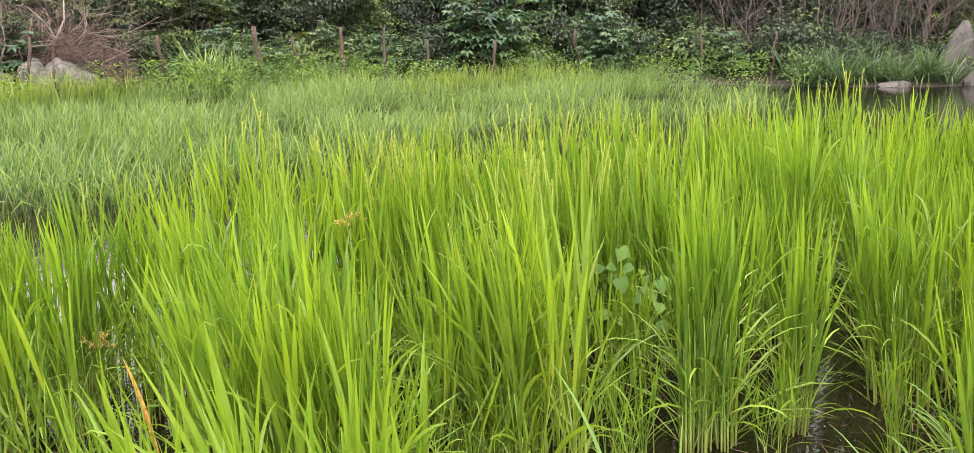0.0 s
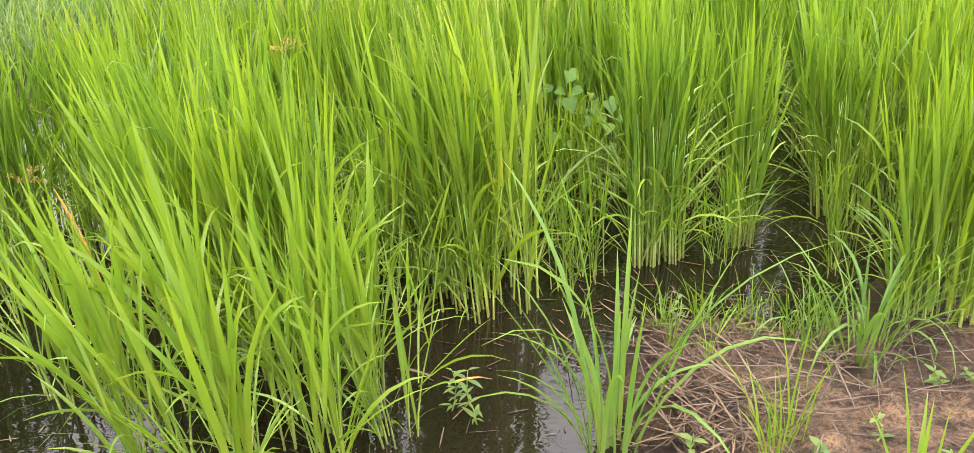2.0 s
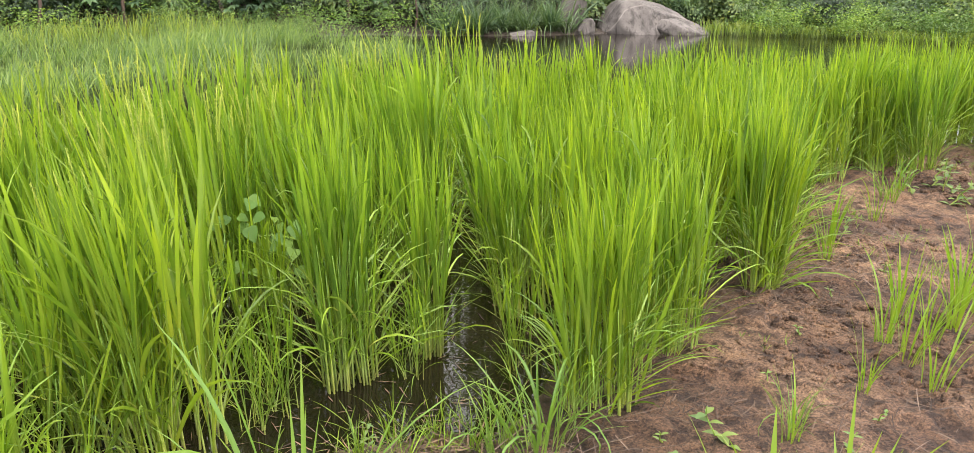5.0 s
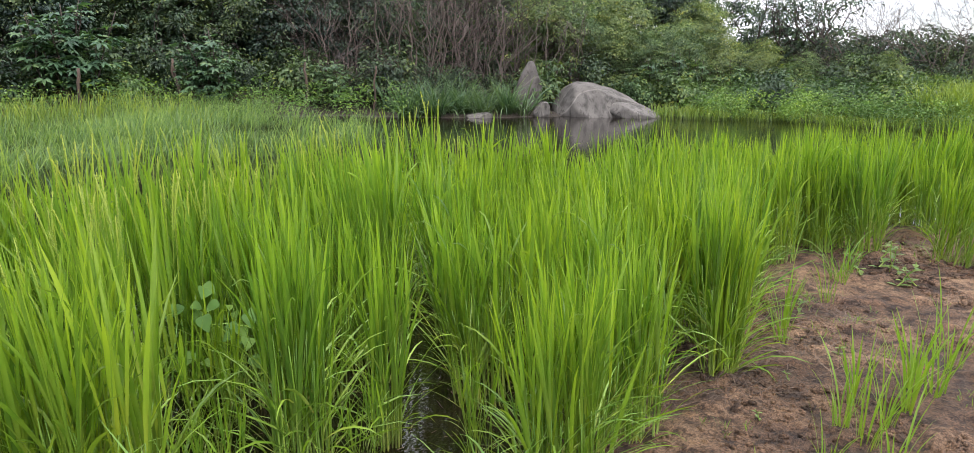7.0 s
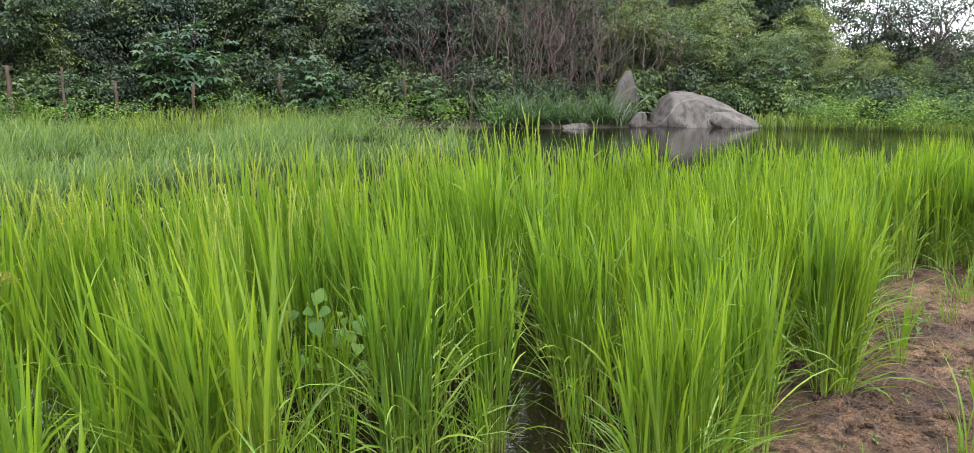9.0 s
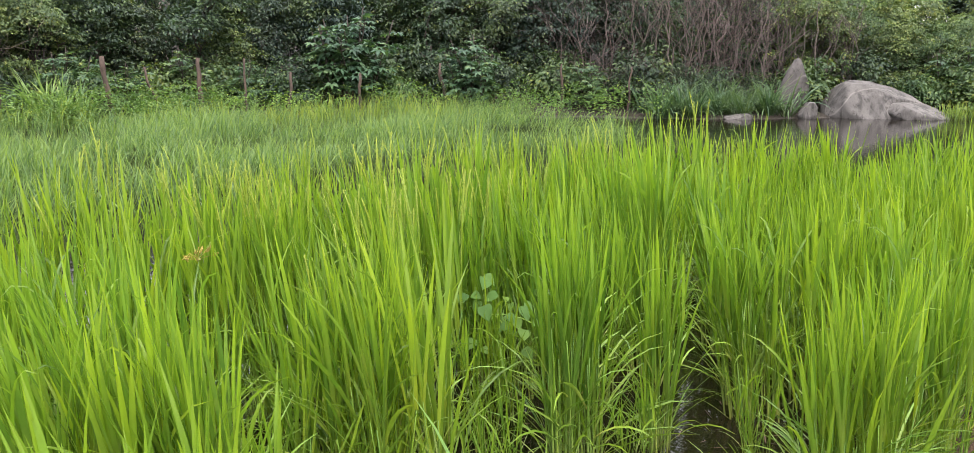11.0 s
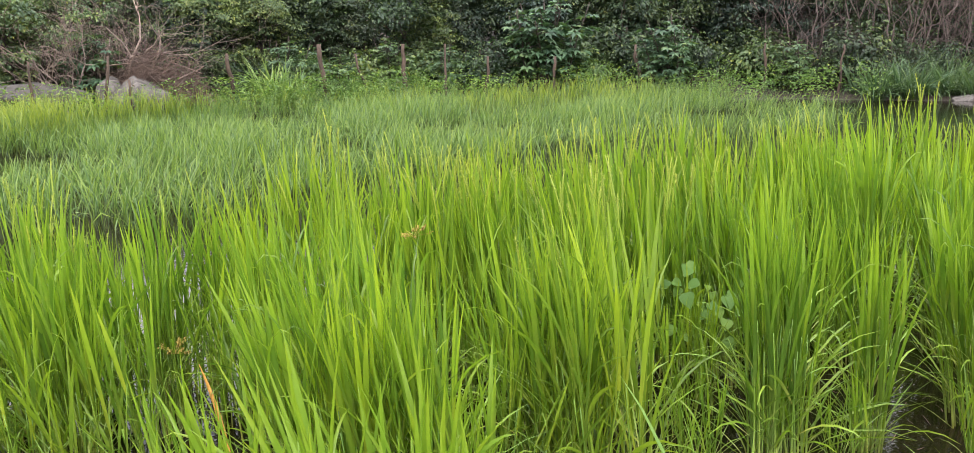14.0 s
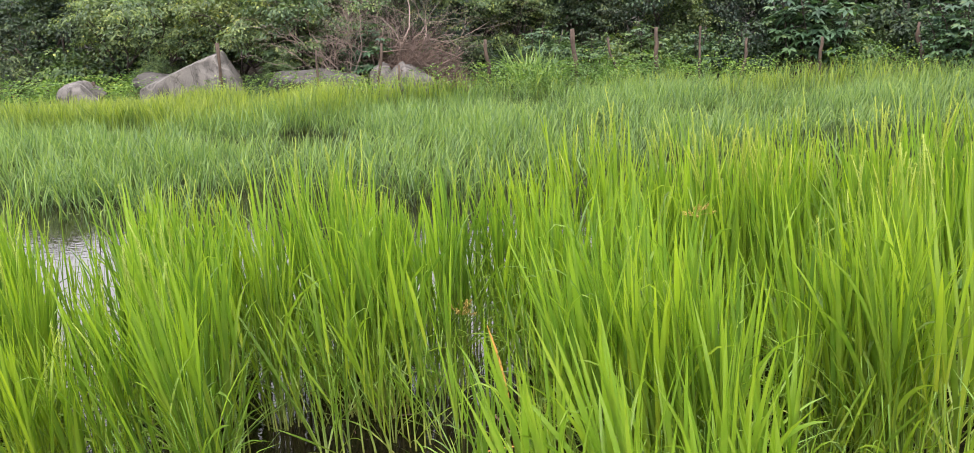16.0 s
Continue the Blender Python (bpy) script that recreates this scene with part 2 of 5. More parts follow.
def water_mat():
    m, n, l, p, out = mat_base("muddy_water")
    co = n.new("ShaderNodeTexCoord")
    big = noise_node(n, l, 0.8, 4, co.outputs["Object"])
    r = ramp_node(n, [(0.35, (0.006, 0.0045, 0.003)), (0.7, (0.016, 0.0112, 0.007))])
    l.new(big.outputs["Fac"], r.inputs["Fac"])
    l.new(r.outputs["Color"], p.inputs["Base Color"])
    p.inputs["Roughness"].default_value, p.inputs["IOR"].default_value = 0.015, 1.48
    mp = n.new("ShaderNodeMapping")
    mp.inputs["Scale"].default_value = (3.0, 7.0, 1.0)
    l.new(co.outputs["Object"], mp.inputs["Vector"])
    rip = noise_node(n, l, 4.5, 2, mp.outputs["Vector"], 0.45)
    bump_into(n, l, rip.outputs["Fac"], p, 0.09, 0.012)
    return m


def dry_mat(name, a, b, rough=0.8):
    m, n, l, p, out = mat_base(name)
    geo = n.new("ShaderNodeNewGeometry")
    r = ramp_node(n, [(0.0, a), (1.0, b)])
    l.new(geo.outputs["Random Per Island"], r.inputs["Fac"])
    co = n.new("ShaderNodeTexCoord")
    nz = noise_node(n, l, 40, 4, co.outputs["Object"])
    t = ramp_node(n, [(0.3, (0.75, 0.75, 0.75)), (0.7, (1.2, 1.2, 1.2))])
    l.new(nz.outputs["Fac"], t.inputs["Fac"])
    l.new(mix_color(n, l, "MULTIPLY", 1.0, r.outputs["Color"], t.outputs["Color"]), p.inputs["Base Color"])
    p.inputs["Roughness"].default_value = rough
    return m


RICE = blade_mat("rice_leaf", (0.212, 0.302, 0.040), (0.166, 0.286, 0.030), (0.204, 0.312, 0.031), (0.28, 0.36, 0.045), 0.46, 0.36, 0.56)
RICE_STEM = blade_mat("rice_stem", (0.38, 0.46, 0.12), (0.200, 0.315, 0.042), (0.140, 0.262, 0.028), (0.26, 0.36, 0.06), 0.2, 0.45, 0.30, (0.28, 0.31, 0.075))
PANICLE = blade_mat("rice_grain", (0.23, 0.34, 0.04), (0.275, 0.365, 0.044), (0.31, 0.37, 0.05), (0.33, 0.36, 0.06), 0.25, 0.5, 0.3)
GRASS_BLUE = blade_mat("wide_grass", (0.19, 0.28, 0.075), (0.125, 0.245, 0.045), (0.17, 0.29, 0.045), (0.24, 0.30, 0.06))
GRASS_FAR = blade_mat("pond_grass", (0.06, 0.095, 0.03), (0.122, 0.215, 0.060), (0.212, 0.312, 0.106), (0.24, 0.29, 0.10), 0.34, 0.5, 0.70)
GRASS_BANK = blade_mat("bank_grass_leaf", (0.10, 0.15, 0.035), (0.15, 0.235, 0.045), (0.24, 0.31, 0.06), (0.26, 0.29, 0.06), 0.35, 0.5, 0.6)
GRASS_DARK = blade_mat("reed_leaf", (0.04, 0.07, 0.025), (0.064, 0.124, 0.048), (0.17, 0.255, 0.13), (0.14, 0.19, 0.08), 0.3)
GRASS_PALE = blade_mat("tussock_leaf", (0.14, 0.2, 0.06), (0.16, 0.27, 0.09), (0.24, 0.34, 0.14), (0.22, 0.3, 0.1), 0.35)
STRAW = dry_mat("straw", (0.035, 0.021, 0.014), (0.21, 0.14, 0.080))
ORANGE = dry_mat("withered_leaf", (0.50, 0.22, 0.04), (0.62, 0.34, 0.08))
SEDGE = dry_mat("sedge_flower", (0.34, 0.26, 0.06), (0.46, 0.34, 0.08))
TWIG = bark_mat("grey_twig", (0.055, 0.044, 0.038), (0.19, 0.150, 0.130), 30)
TWIG_PALE = bark_mat("pale_dry_twig", (0.15, 0.115, 0.095), (0.36, 0.285, 0.24), 30)
TWIG_DEAD = bark_mat("brown_dead_twig", (0.075, 0.050, 0.040), (0.21, 0.148, 0.118), 30)
TWIG_DARK = bark_mat("brown_twig", (0.020, 0.014, 0.012), (0.070, 0.049, 0.041), 30)
BARK = bark_mat("bark", (0.025, 0.019, 0.015), (0.085, 0.065, 0.052))
POST = bark_mat("weathered_post", (0.035, 0.025, 0.019), (0.13, 0.090, 0.067), 26)
LEAF_A = leaf_mat("tree_leaf", (0.018, 0.037, 0.020), (0.088, 0.140, 0.066))
LEAF_B = leaf_mat("tree_leaf_bluish", (0.016, 0.033, 0.025), (0.084, 0.132, 0.090))
LEAF_C = leaf_mat("tree_leaf_yellowish", (0.036, 0.066, 0.024), (0.135, 0.190, 0.068))
LEAF_D = leaf_mat("tree_leaf_light", (0.075, 0.120, 0.055), (0.200, 0.275, 0.125), 0.35)
LEAF_PALM = leaf_mat("lobed_leaf", (0.055, 0.11, 0.055), (0.14, 0.23, 0.115), 0.3)
LEAF_WEED = leaf_mat("weed_leaf", (0.11, 0.19, 0.048), (0.225, 0.335, 0.10), 0.35)
LEAF_BUSH = leaf_mat("bush_leaf", (0.045, 0.088, 0.034), (0.15, 0.225, 0.085), 0.3)
LEAF_HEART = leaf_mat("heart_leaf", (0.10, 0.20, 0.036), (0.16, 0.28, 0.055), 0.4, 0.75)
GRANITE = stone_mat("granite", (0.088, 0.079, 0.071), (0.158, 0.143, 0.129), (0.050, 0.045, 0.040))
GRANITE_DULL = stone_mat("dull_granite", (0.064, 0.056, 0.050), (0.118, 0.105, 0.095), (0.036, 0.032, 0.028))
GRANITE_DARK = stone_mat("dark_granite", (0.05, 0.045, 0.040), (0.10, 0.092, 0.083), (0.03, 0.027, 0.024))
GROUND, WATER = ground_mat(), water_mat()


# ---- mesh building ----
def mesh_of(name, verts, faces, mat, uv=None, smooth=True):
    """A mesh from an array of places and arrays of equal-sided faces."""
    me = bpy.data.meshes.new(name)
    verts = np.asarray(verts, dtype=np.float32).reshape(-1, 3)
    faces = [np.asarray(f, dtype=np.int32) for f in (faces if isinstance(faces, list) else [faces]) if len(f)]
    loops = np.concatenate([f.ravel() for f in faces])
    sizes = np.concatenate([np.full(len(f), f.shape[1], dtype=np.int32) for f in faces])
    me.vertices.add(len(verts))
    me.vertices.foreach_set("co", verts.ravel())
    me.loops.add(len(loops))
    me.loops.foreach_set("vertex_index", loops)
    me.polygons.add(len(sizes))
    me.polygons.foreach_set("loop_start", np.concatenate([[0], np.cumsum(sizes)[:-1]]).astype(np.int32))
    if smooth:
        me.polygons.foreach_set("use_smooth", np.ones(len(sizes), dtype=bool))
    if uv is not None:
        lay = me.uv_layers.new(name="UVMap")
        lay.data.foreach_set("uv", np.asarray(uv, dtype=np.float32)[loops].ravel())
    me.materials.append(mat)
    me.update(calc_edges=True)
    return me


class Pile:
    """Gathers pieces of one part before they become one mesh."""

    def __init__(self):
        self.v, self.f, self.uv, self.n, self.counts = [], {}, [], 0, []

    def add(self, verts, faces, uv=None):
        verts = np.asarray(verts, dtype=float).reshape(-1, 3)
        self.v.append(verts)
        for f in faces if isinstance(faces, list) else [faces]:
            f = np.asarray(f)
            self.f.setdefault(f.shape[1], []).append(f + self.n)
        self.uv.append(np.zeros((len(verts), 2)) if uv is None else uv)
        self.n += len(verts)

    def mesh(self, name, mat, smooth=True):
        return mesh_of(name, np.concatenate(self.v), [np.concatenate(f) for f in self.f.values()], mat, np.concatenate(self.uv), smooth)


def part(name, mesh, parent, label=""):
    ob = new(name, mesh)
    ob.parent = parent
    return tagged(ob, label) if label else ob


def thing(name, at, label, category, group="", kind="", turn=0.0):
    ob = new(name)
    ob.empty_display_size = 0.1
    ob.matrix_basis = pose(*at, 0, 0, turn)
    return tagged(ob, label, category, group, kind)


def leaf_parts(name, pile, mat, parent):
    """Each blade of a pile as a part of its own."""
    start = 0
    for verts, uv, quads, n in zip(pile.v, pile.uv, pile.f[4], pile.counts):
        k, q = len(verts) // n, len(quads) // n
        for i in range(n):
            part(name, mesh_of(name, verts[i * k:(i + 1) * k], quads[:q] - start, mat, uv[i * k:(i + 1) * k]), parent)
        start += len(verts)


def vary(rng, n, low, high):
    return rng.uniform(low, high, n)


def blades(pile, base, az, length, width, lean, bend, segs=6, fold=0.22, twist=None, power=1.7, thin=False):
    """Grass blades: each rises from its base leaning by lean, bends over by bend (radians) and tapers; a V in section unless thin."""
    base = np.asarray(base, dtype=float)
    n = len(base)
    az, length, width, lean, bend = (np.broadcast_to(np.asarray(a, dtype=float), (n,)) for a in (az, length, width, lean, bend))
    s = np.linspace(0, 1, segs + 1)
    mid = 0.5 * (s[1:] + s[:-1])
    ang = lean[:, None] + bend[:, None] * mid ** power
    d2 = np.stack([np.cos(az), np.sin(az)], 1)
    step = length[:, None] / segs
    run = np.concatenate([np.zeros((n, 1)), np.cumsum(np.sin(ang) * step, 1)], 1)
    rise = np.concatenate([np.zeros((n, 1)), np.cumsum(np.cos(ang) * step, 1)], 1)
    p = np.stack([base[:, None, 0] + run * d2[:, None, 0], base[:, None, 1] + run * d2[:, None, 1], base[:, None, 2] + rise], -1)
    a2 = lean[:, None] + bend[:, None] * s ** power
    nrm = np.stack([-np.cos(a2) * d2[:, None, 0], -np.cos(a2) * d2[:, None, 1], np.sin(a2)], -1)
    side = np.broadcast_to(np.stack([-np.sin(az), np.cos(az), 0 * az], 1)[:, None, :], p.shape)
    if twist is not None:
        tw = np.broadcast_to(np.asarray(twist, dtype=float), (n,))[:, None, None] * (0.35 + 0.65 * s[None, :, None])
        side, nrm = side * np.cos(tw) + nrm * np.sin(tw), nrm * np.cos(tw) - side * np.sin(tw)
    prof = np.where(s < 0.45, 0.62 + 0.38 * s / 0.45, 1 - ((s - 0.45) / 0.55) ** 2.0 * 0.96)
    w = (width[:, None] * prof[None, :])[..., None]
    cols = [p - side * w / 2, p + side * w / 2] if thin else [p - side * w / 2 + nrm * fold * w, p, p + side * w / 2 + nrm * fold * w]
    k = len(cols)
    verts = np.stack(cols, 2).reshape(-1, 3)
    idx = np.arange(n * (segs + 1) * k).reshape(n, segs + 1, k)
    quads = np.stack([idx[:, :-1, :-1], idx[:, :-1, 1:], idx[:, 1:, 1:], idx[:, 1:, :-1]], -1).reshape(-1, 4)
    uv = np.zeros((n, segs + 1, k, 2))
    uv[..., 0], uv[..., 1] = np.linspace(0, 1, k), s[None, :, None]
    pile.add(verts, quads, uv.reshape(-1, 2))
    pile.counts.append(n)
    return p


def tubes(pile, paths, radii, sides=5):
    """Tapered round stems along paths (n, k, 3) with radii (n, k)."""
    paths = np.asarray(paths, dtype=float)
    n, k, _ = paths.shape
    radii = np.broadcast_to(np.asarray(radii, dtype=float), (n, k))
    t = np.gradient(paths, axis=1)
    t /= np.linalg.norm(t, axis=2, keepdims=True) + 1e-9
    ref = np.where(np.abs(t[..., 2:]) > 0.9, np.array([1.0, 0, 0]), np.array([0, 0, 1.0]))
    u = np.cross(t, ref)
    u /= np.linalg.norm(u, axis=2, keepdims=True) + 1e-9
    w = np.cross(t, u)
    a = np.linspace(0, 2 * np.pi, sides, endpoint=False)
    ring = paths[:, :, None] + radii[:, :, None, None] * (np.cos(a)[None, None, :, None] * u[:, :, None] + np.sin(a)[None, None, :, None] * w[:, :, None])
    idx = np.arange(n * k * sides).reshape(n, k, sides)
    nxt = np.roll(idx, -1, axis=2)
    quads = np.stack([idx[:, :-1], nxt[:, :-1], nxt[:, 1:], idx[:, 1:]], -1).reshape(-1, 4)
    uv = np.zeros((n, k, sides, 2))
    uv[..., 0], uv[..., 1] = np.linspace(0, 1, sides), np.linspace(0, 1, k)[None, :, None]
    pile.add(ring.reshape(-1, 3), [quads, idx[:, -1]], uv.reshape(-1, 2))


def leaves(pile, at, out, up, length, width, droop=0.25):
    """Small folded leaves: a kite of two faces about the midrib. out: the way the leaf points; up: its upper side."""
    at, out, up = (np.asarray(a, dtype=float) for a in (at, out, up))
    n = len(at)
    length, width = (np.broadcast_to(np.asarray(a, dtype=float), (n,))[:, None] for a in (length, width))
    out = out / (np.linalg.norm(out, axis=1, keepdims=True) + 1e-9)
    side = np.cross(out, up)
    side /= np.linalg.norm(side, axis=1, keepdims=True) + 1e-9
    nrm = np.cross(side, out)
    mid = at + out * length * 0.45
    verts = np.stack([at, mid - side * width / 2 + nrm * width * 0.18, at + out * length - nrm * length * droop, mid + side * width / 2 + nrm * width * 0.18], 1)
    b = np.arange(n)[:, None] * 4
    uv = np.tile(np.array([[0.5, 0], [0, 0.5], [0.5, 1], [1, 0.5]]), (n, 1))
    pile.add(verts.reshape(-1, 3), np.concatenate([b + [0, 2, 1], b + [0, 3, 2]]), uv)


def lobed(pile, at, out, up, size, lobes=5):
    """Palmate leaves, each of several pointed lobes spread round the stalk's end."""
    at, out, up = (np.asarray(a, dtype=float) for a in (at, out, up))
    out = out / np.linalg.norm(out, axis=1, keepdims=True)
    side = np.cross(out, up)
    side /= np.linalg.norm(side, axis=1, keepdims=True) + 1e-9
    for k in range(lobes):
        a = (k / (lobes - 1) - 0.5) * 3.6
        d = out * math.cos(a) + side * math.sin(a)
        leaves(pile, at, d, up, size * (1.0 - 0.28 * abs(a) / 1.8), size * 0.36, 0.16)


def unit(rng, n):
    v = rng.normal(size=(n, 3))
    return v / np.linalg.norm(v, axis=1, keepdims=True)


def wander(rng, start, end, k, amount):
    """A crooked path from start to end."""
    s = np.linspace(0, 1, k)[:, None]
    p = np.asarray(start) * (1 - s) + np.asarray(end) * s
    off = np.cumsum(rng.normal(size=(k, 3)), 0)
    off -= off[0] + (off[-1] - off[0]) * s
    return p + off * amount


def near_line(px, py, line):
    """Signed distance of places from a polyline; above or left of its run is positive."""
    best = np.full(px.shape, 1e9)
    sign = np.ones(px.shape)
    for (ax, ay), (bx, by) in zip(line[:-1], line[1:]):
        dx, dy = bx - ax, by - ay
        t = np.clip(((px - ax) * dx + (py - ay) * dy) / (dx * dx + dy * dy), 0, 1)
        d = np.hypot(px - ax - t * dx, py - ay - t * dy)
        s = np.sign(dx * (py - ay) - dy * (px - ax))
        closer = d < best - 1e-9
        best, sign = np.where(closer, d, best), np.where(closer, s, sign)
    return best * sign


# ---- plan ----
NEAR_SHORE = [(-60, -6), (-4.0, 0.6), (-1.2, 1.0), (0.42, 1.25), (0.5, 1.62), (0.45, 1.95), (0.55, 2.16), (0.95, 2.12), (1.22, 2.12), (1.5, 2.5), (2.1, 2.85), (2.8, 3.4), (3.4, 4.0), (4.4, 4.9), (6.6, 5.2), (9, 4.5), (14, 4.0), (60, -2)]
FAR_SHORE = [(-90, -10), (-24, 8.5), (-14, 12.6), (-9, 13.6), (-6.6, 15.4), (-3.5, 17.3), (0, 18.2), (4.5, 17.6), (6.0, 17.1), (8.9, 17.25), (12.5, 17.0), (14.6, 16.2), (16.2, 14.4), (17.4, 12.6), (19, 9.5), (26, 6), (90, -4)]
RICE_EDGE = [(-9, 0.9), (-6, 1.7), (-4.6, 2.15), (-3.3, 2.4), (-2.1, 2.9), (-1.3, 3.55), (-0.5, 4.3), (0.3, 4.75), (1.1, 4.9), (1.8, 5.5), (3.4, 5.5), (5.0, 5.65), (6.2, 5.6), (8, 5.3), (12, 4.8)]


def smooth01(a):
    a = np.clip(a, 0, 1)
    return a * a * (3 - 2 * a)


def fbm(px, py, scale, octaves=4, seed=0.0):
    out, amp = np.zeros(px.shape), 1.0
    r = np.random.RandomState(int(seed * 10) + 5)
    for _ in range(octaves):
        for _ in range(5):
            a, ph = r.uniform(0, 2 * np.pi), r.uniform(0, 2 * np.pi)
            q = r.uniform(0.7, 1.4)
            out += amp * np.sin((px * math.cos(a) + py * math.sin(a)) * scale * q + ph) / 2.3
        scale, amp = scale * 2.1, amp * 0.52
    return out


def ground_height(px, py):
    near = -near_line(px, py, NEAR_SHORE)
    far = near_line(px, py, FAR_SHORE)
    h = np.full(px.shape, -0.14)
    edge = near + 0.05 * fbm(px, py, 5.0, 3, 1)
    h += 0.14 * smooth01((edge + 0.5) / 0.5) + 0.05 * smooth01(edge / 0.45) + 0.05 * smooth01((edge - 1.0) / 3.0)
    fedge = far + 0.25 * fbm(px, py, 1.3, 3, 2)
    rise = 0.22 * smooth01((fedge + 0.5) / 0.9) + 0.35 * smooth01((fedge - 0.4) / 3.0) + 0.5 * smooth01((fedge - 3) / 6.0)
    wooded = smooth01((13.5 - px + 0.35 * (py - 18)) / 5.0)
    hill = 7.0 * smooth01((fedge - 7.0) / 26.0) * wooded
    h += rise + hill
    mud = smooth01((near + 0.1) / 0.3)
    h += mud * (0.010 * fbm(px, py, 9.0, 4, 3) + 0.006 * np.abs(fbm(px, py, 38.0, 2, 4)) + 0.022 * smooth01(1.6 * fbm(px, py, 14.0, 3, 6) - 0.6))
    h += smooth01(far / 2.0) * 0.06 * fbm(px, py, 1.6, 3, 5)
    return h


def ground_at(px, py):
    return float(ground_height(np.array([float(px)]), np.array([float(py)]))[0])


# ---- setting ----
def axis(lows):
    out = [lows[0][0]]
    for start, end, step in lows:
        out += list(np.arange(out[-1] + step, end + step * 0.5, step))
    return np.array(out)


gx = axis([(-600, -60, 60), (-60, -16, 2.0), (-16, 0.2, 0.4), (0.2, 4.6, 0.028), (4.6, 8, 0.1), (8, 24, 0.4), (24, 60, 3), (60, 600, 60)])
gy = axis([(-300, -20, 35), (-20, 0, 1.5), (0, 1.0, 0.1), (1.0, 4.4, 0.028), (4.4, 6, 0.12), (6, 32, 0.4), (32, 60, 2.5), (60, 600, 60)])
GX, GY = np.meshgrid(gx, gy)
GZ = ground_height(GX, GY)
gi = np.arange(GX.size).reshape(GX.shape)
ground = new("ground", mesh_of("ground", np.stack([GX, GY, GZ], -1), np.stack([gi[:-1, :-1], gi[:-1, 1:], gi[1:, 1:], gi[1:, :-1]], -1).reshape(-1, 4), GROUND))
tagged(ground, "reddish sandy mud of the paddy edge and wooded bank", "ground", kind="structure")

wx, wy = np.linspace(-70, 40, 56), np.linspace(-14, 22, 25)
WX, WY = np.meshgrid(wx, wy)
wi = np.arange(WX.size).reshape(WX.shape)
water = new("water", mesh_of("water", np.stack([WX, WY, np.zeros(WX.shape)], -1), np.stack([wi[:-1, :-1], wi[:-1, 1:], wi[1:, 1:], wi[1:, :-1]], -1).reshape(-1, 4), WATER))
tagged(water, "still brown water of the flooded rice paddy", "water", kind="structure")


# ---- rice ----
def grains(pile, path, rng, count, size):
    """Rice grains set along a drooping stalk."""
    k = len(path)
    t = np.sort(rng.uniform(0.1, 1.0, count)) * (k - 1)
    i = np.minimum(t.astype(int), k - 2)
    f = (t - i)[:, None]
    at = path[i] * (1 - f) + path[i + 1] * f + rng.normal(size=(count, 3)) * 0.0030
    way = path[i + 1] - path[i]
    way = way / (np.linalg.norm(way, axis=1, keepdims=True) + 1e-9) + rng.normal(size=(count, 3)) * 0.16
    way /= np.linalg.norm(way, axis=1, keepdims=True)
    a = np.cross(way, unit(rng, count))
    a /= np.linalg.norm(a, axis=1, keepdims=True) + 1e-9
    b = np.cross(way, a)
    ln, wd = size, size * 0.36
    v = np.stack([at - way * ln / 2, at + a * wd / 2, at + b * wd / 2, at - a * wd / 2, at - b * wd / 2, at + way * ln / 2], 1)
    o = np.arange(count)[:, None] * 6
    tri = np.concatenate([o + q for q in ([0, 2, 1], [0, 3, 2], [0, 4, 3], [0, 1, 4], [5, 1, 2], [5, 2, 3], [5, 3, 4], [5, 4, 1])])
    pile.add(v.reshape(-1, 3), tri, np.tile([[0.5, 0.5]], (count * 6, 1)))


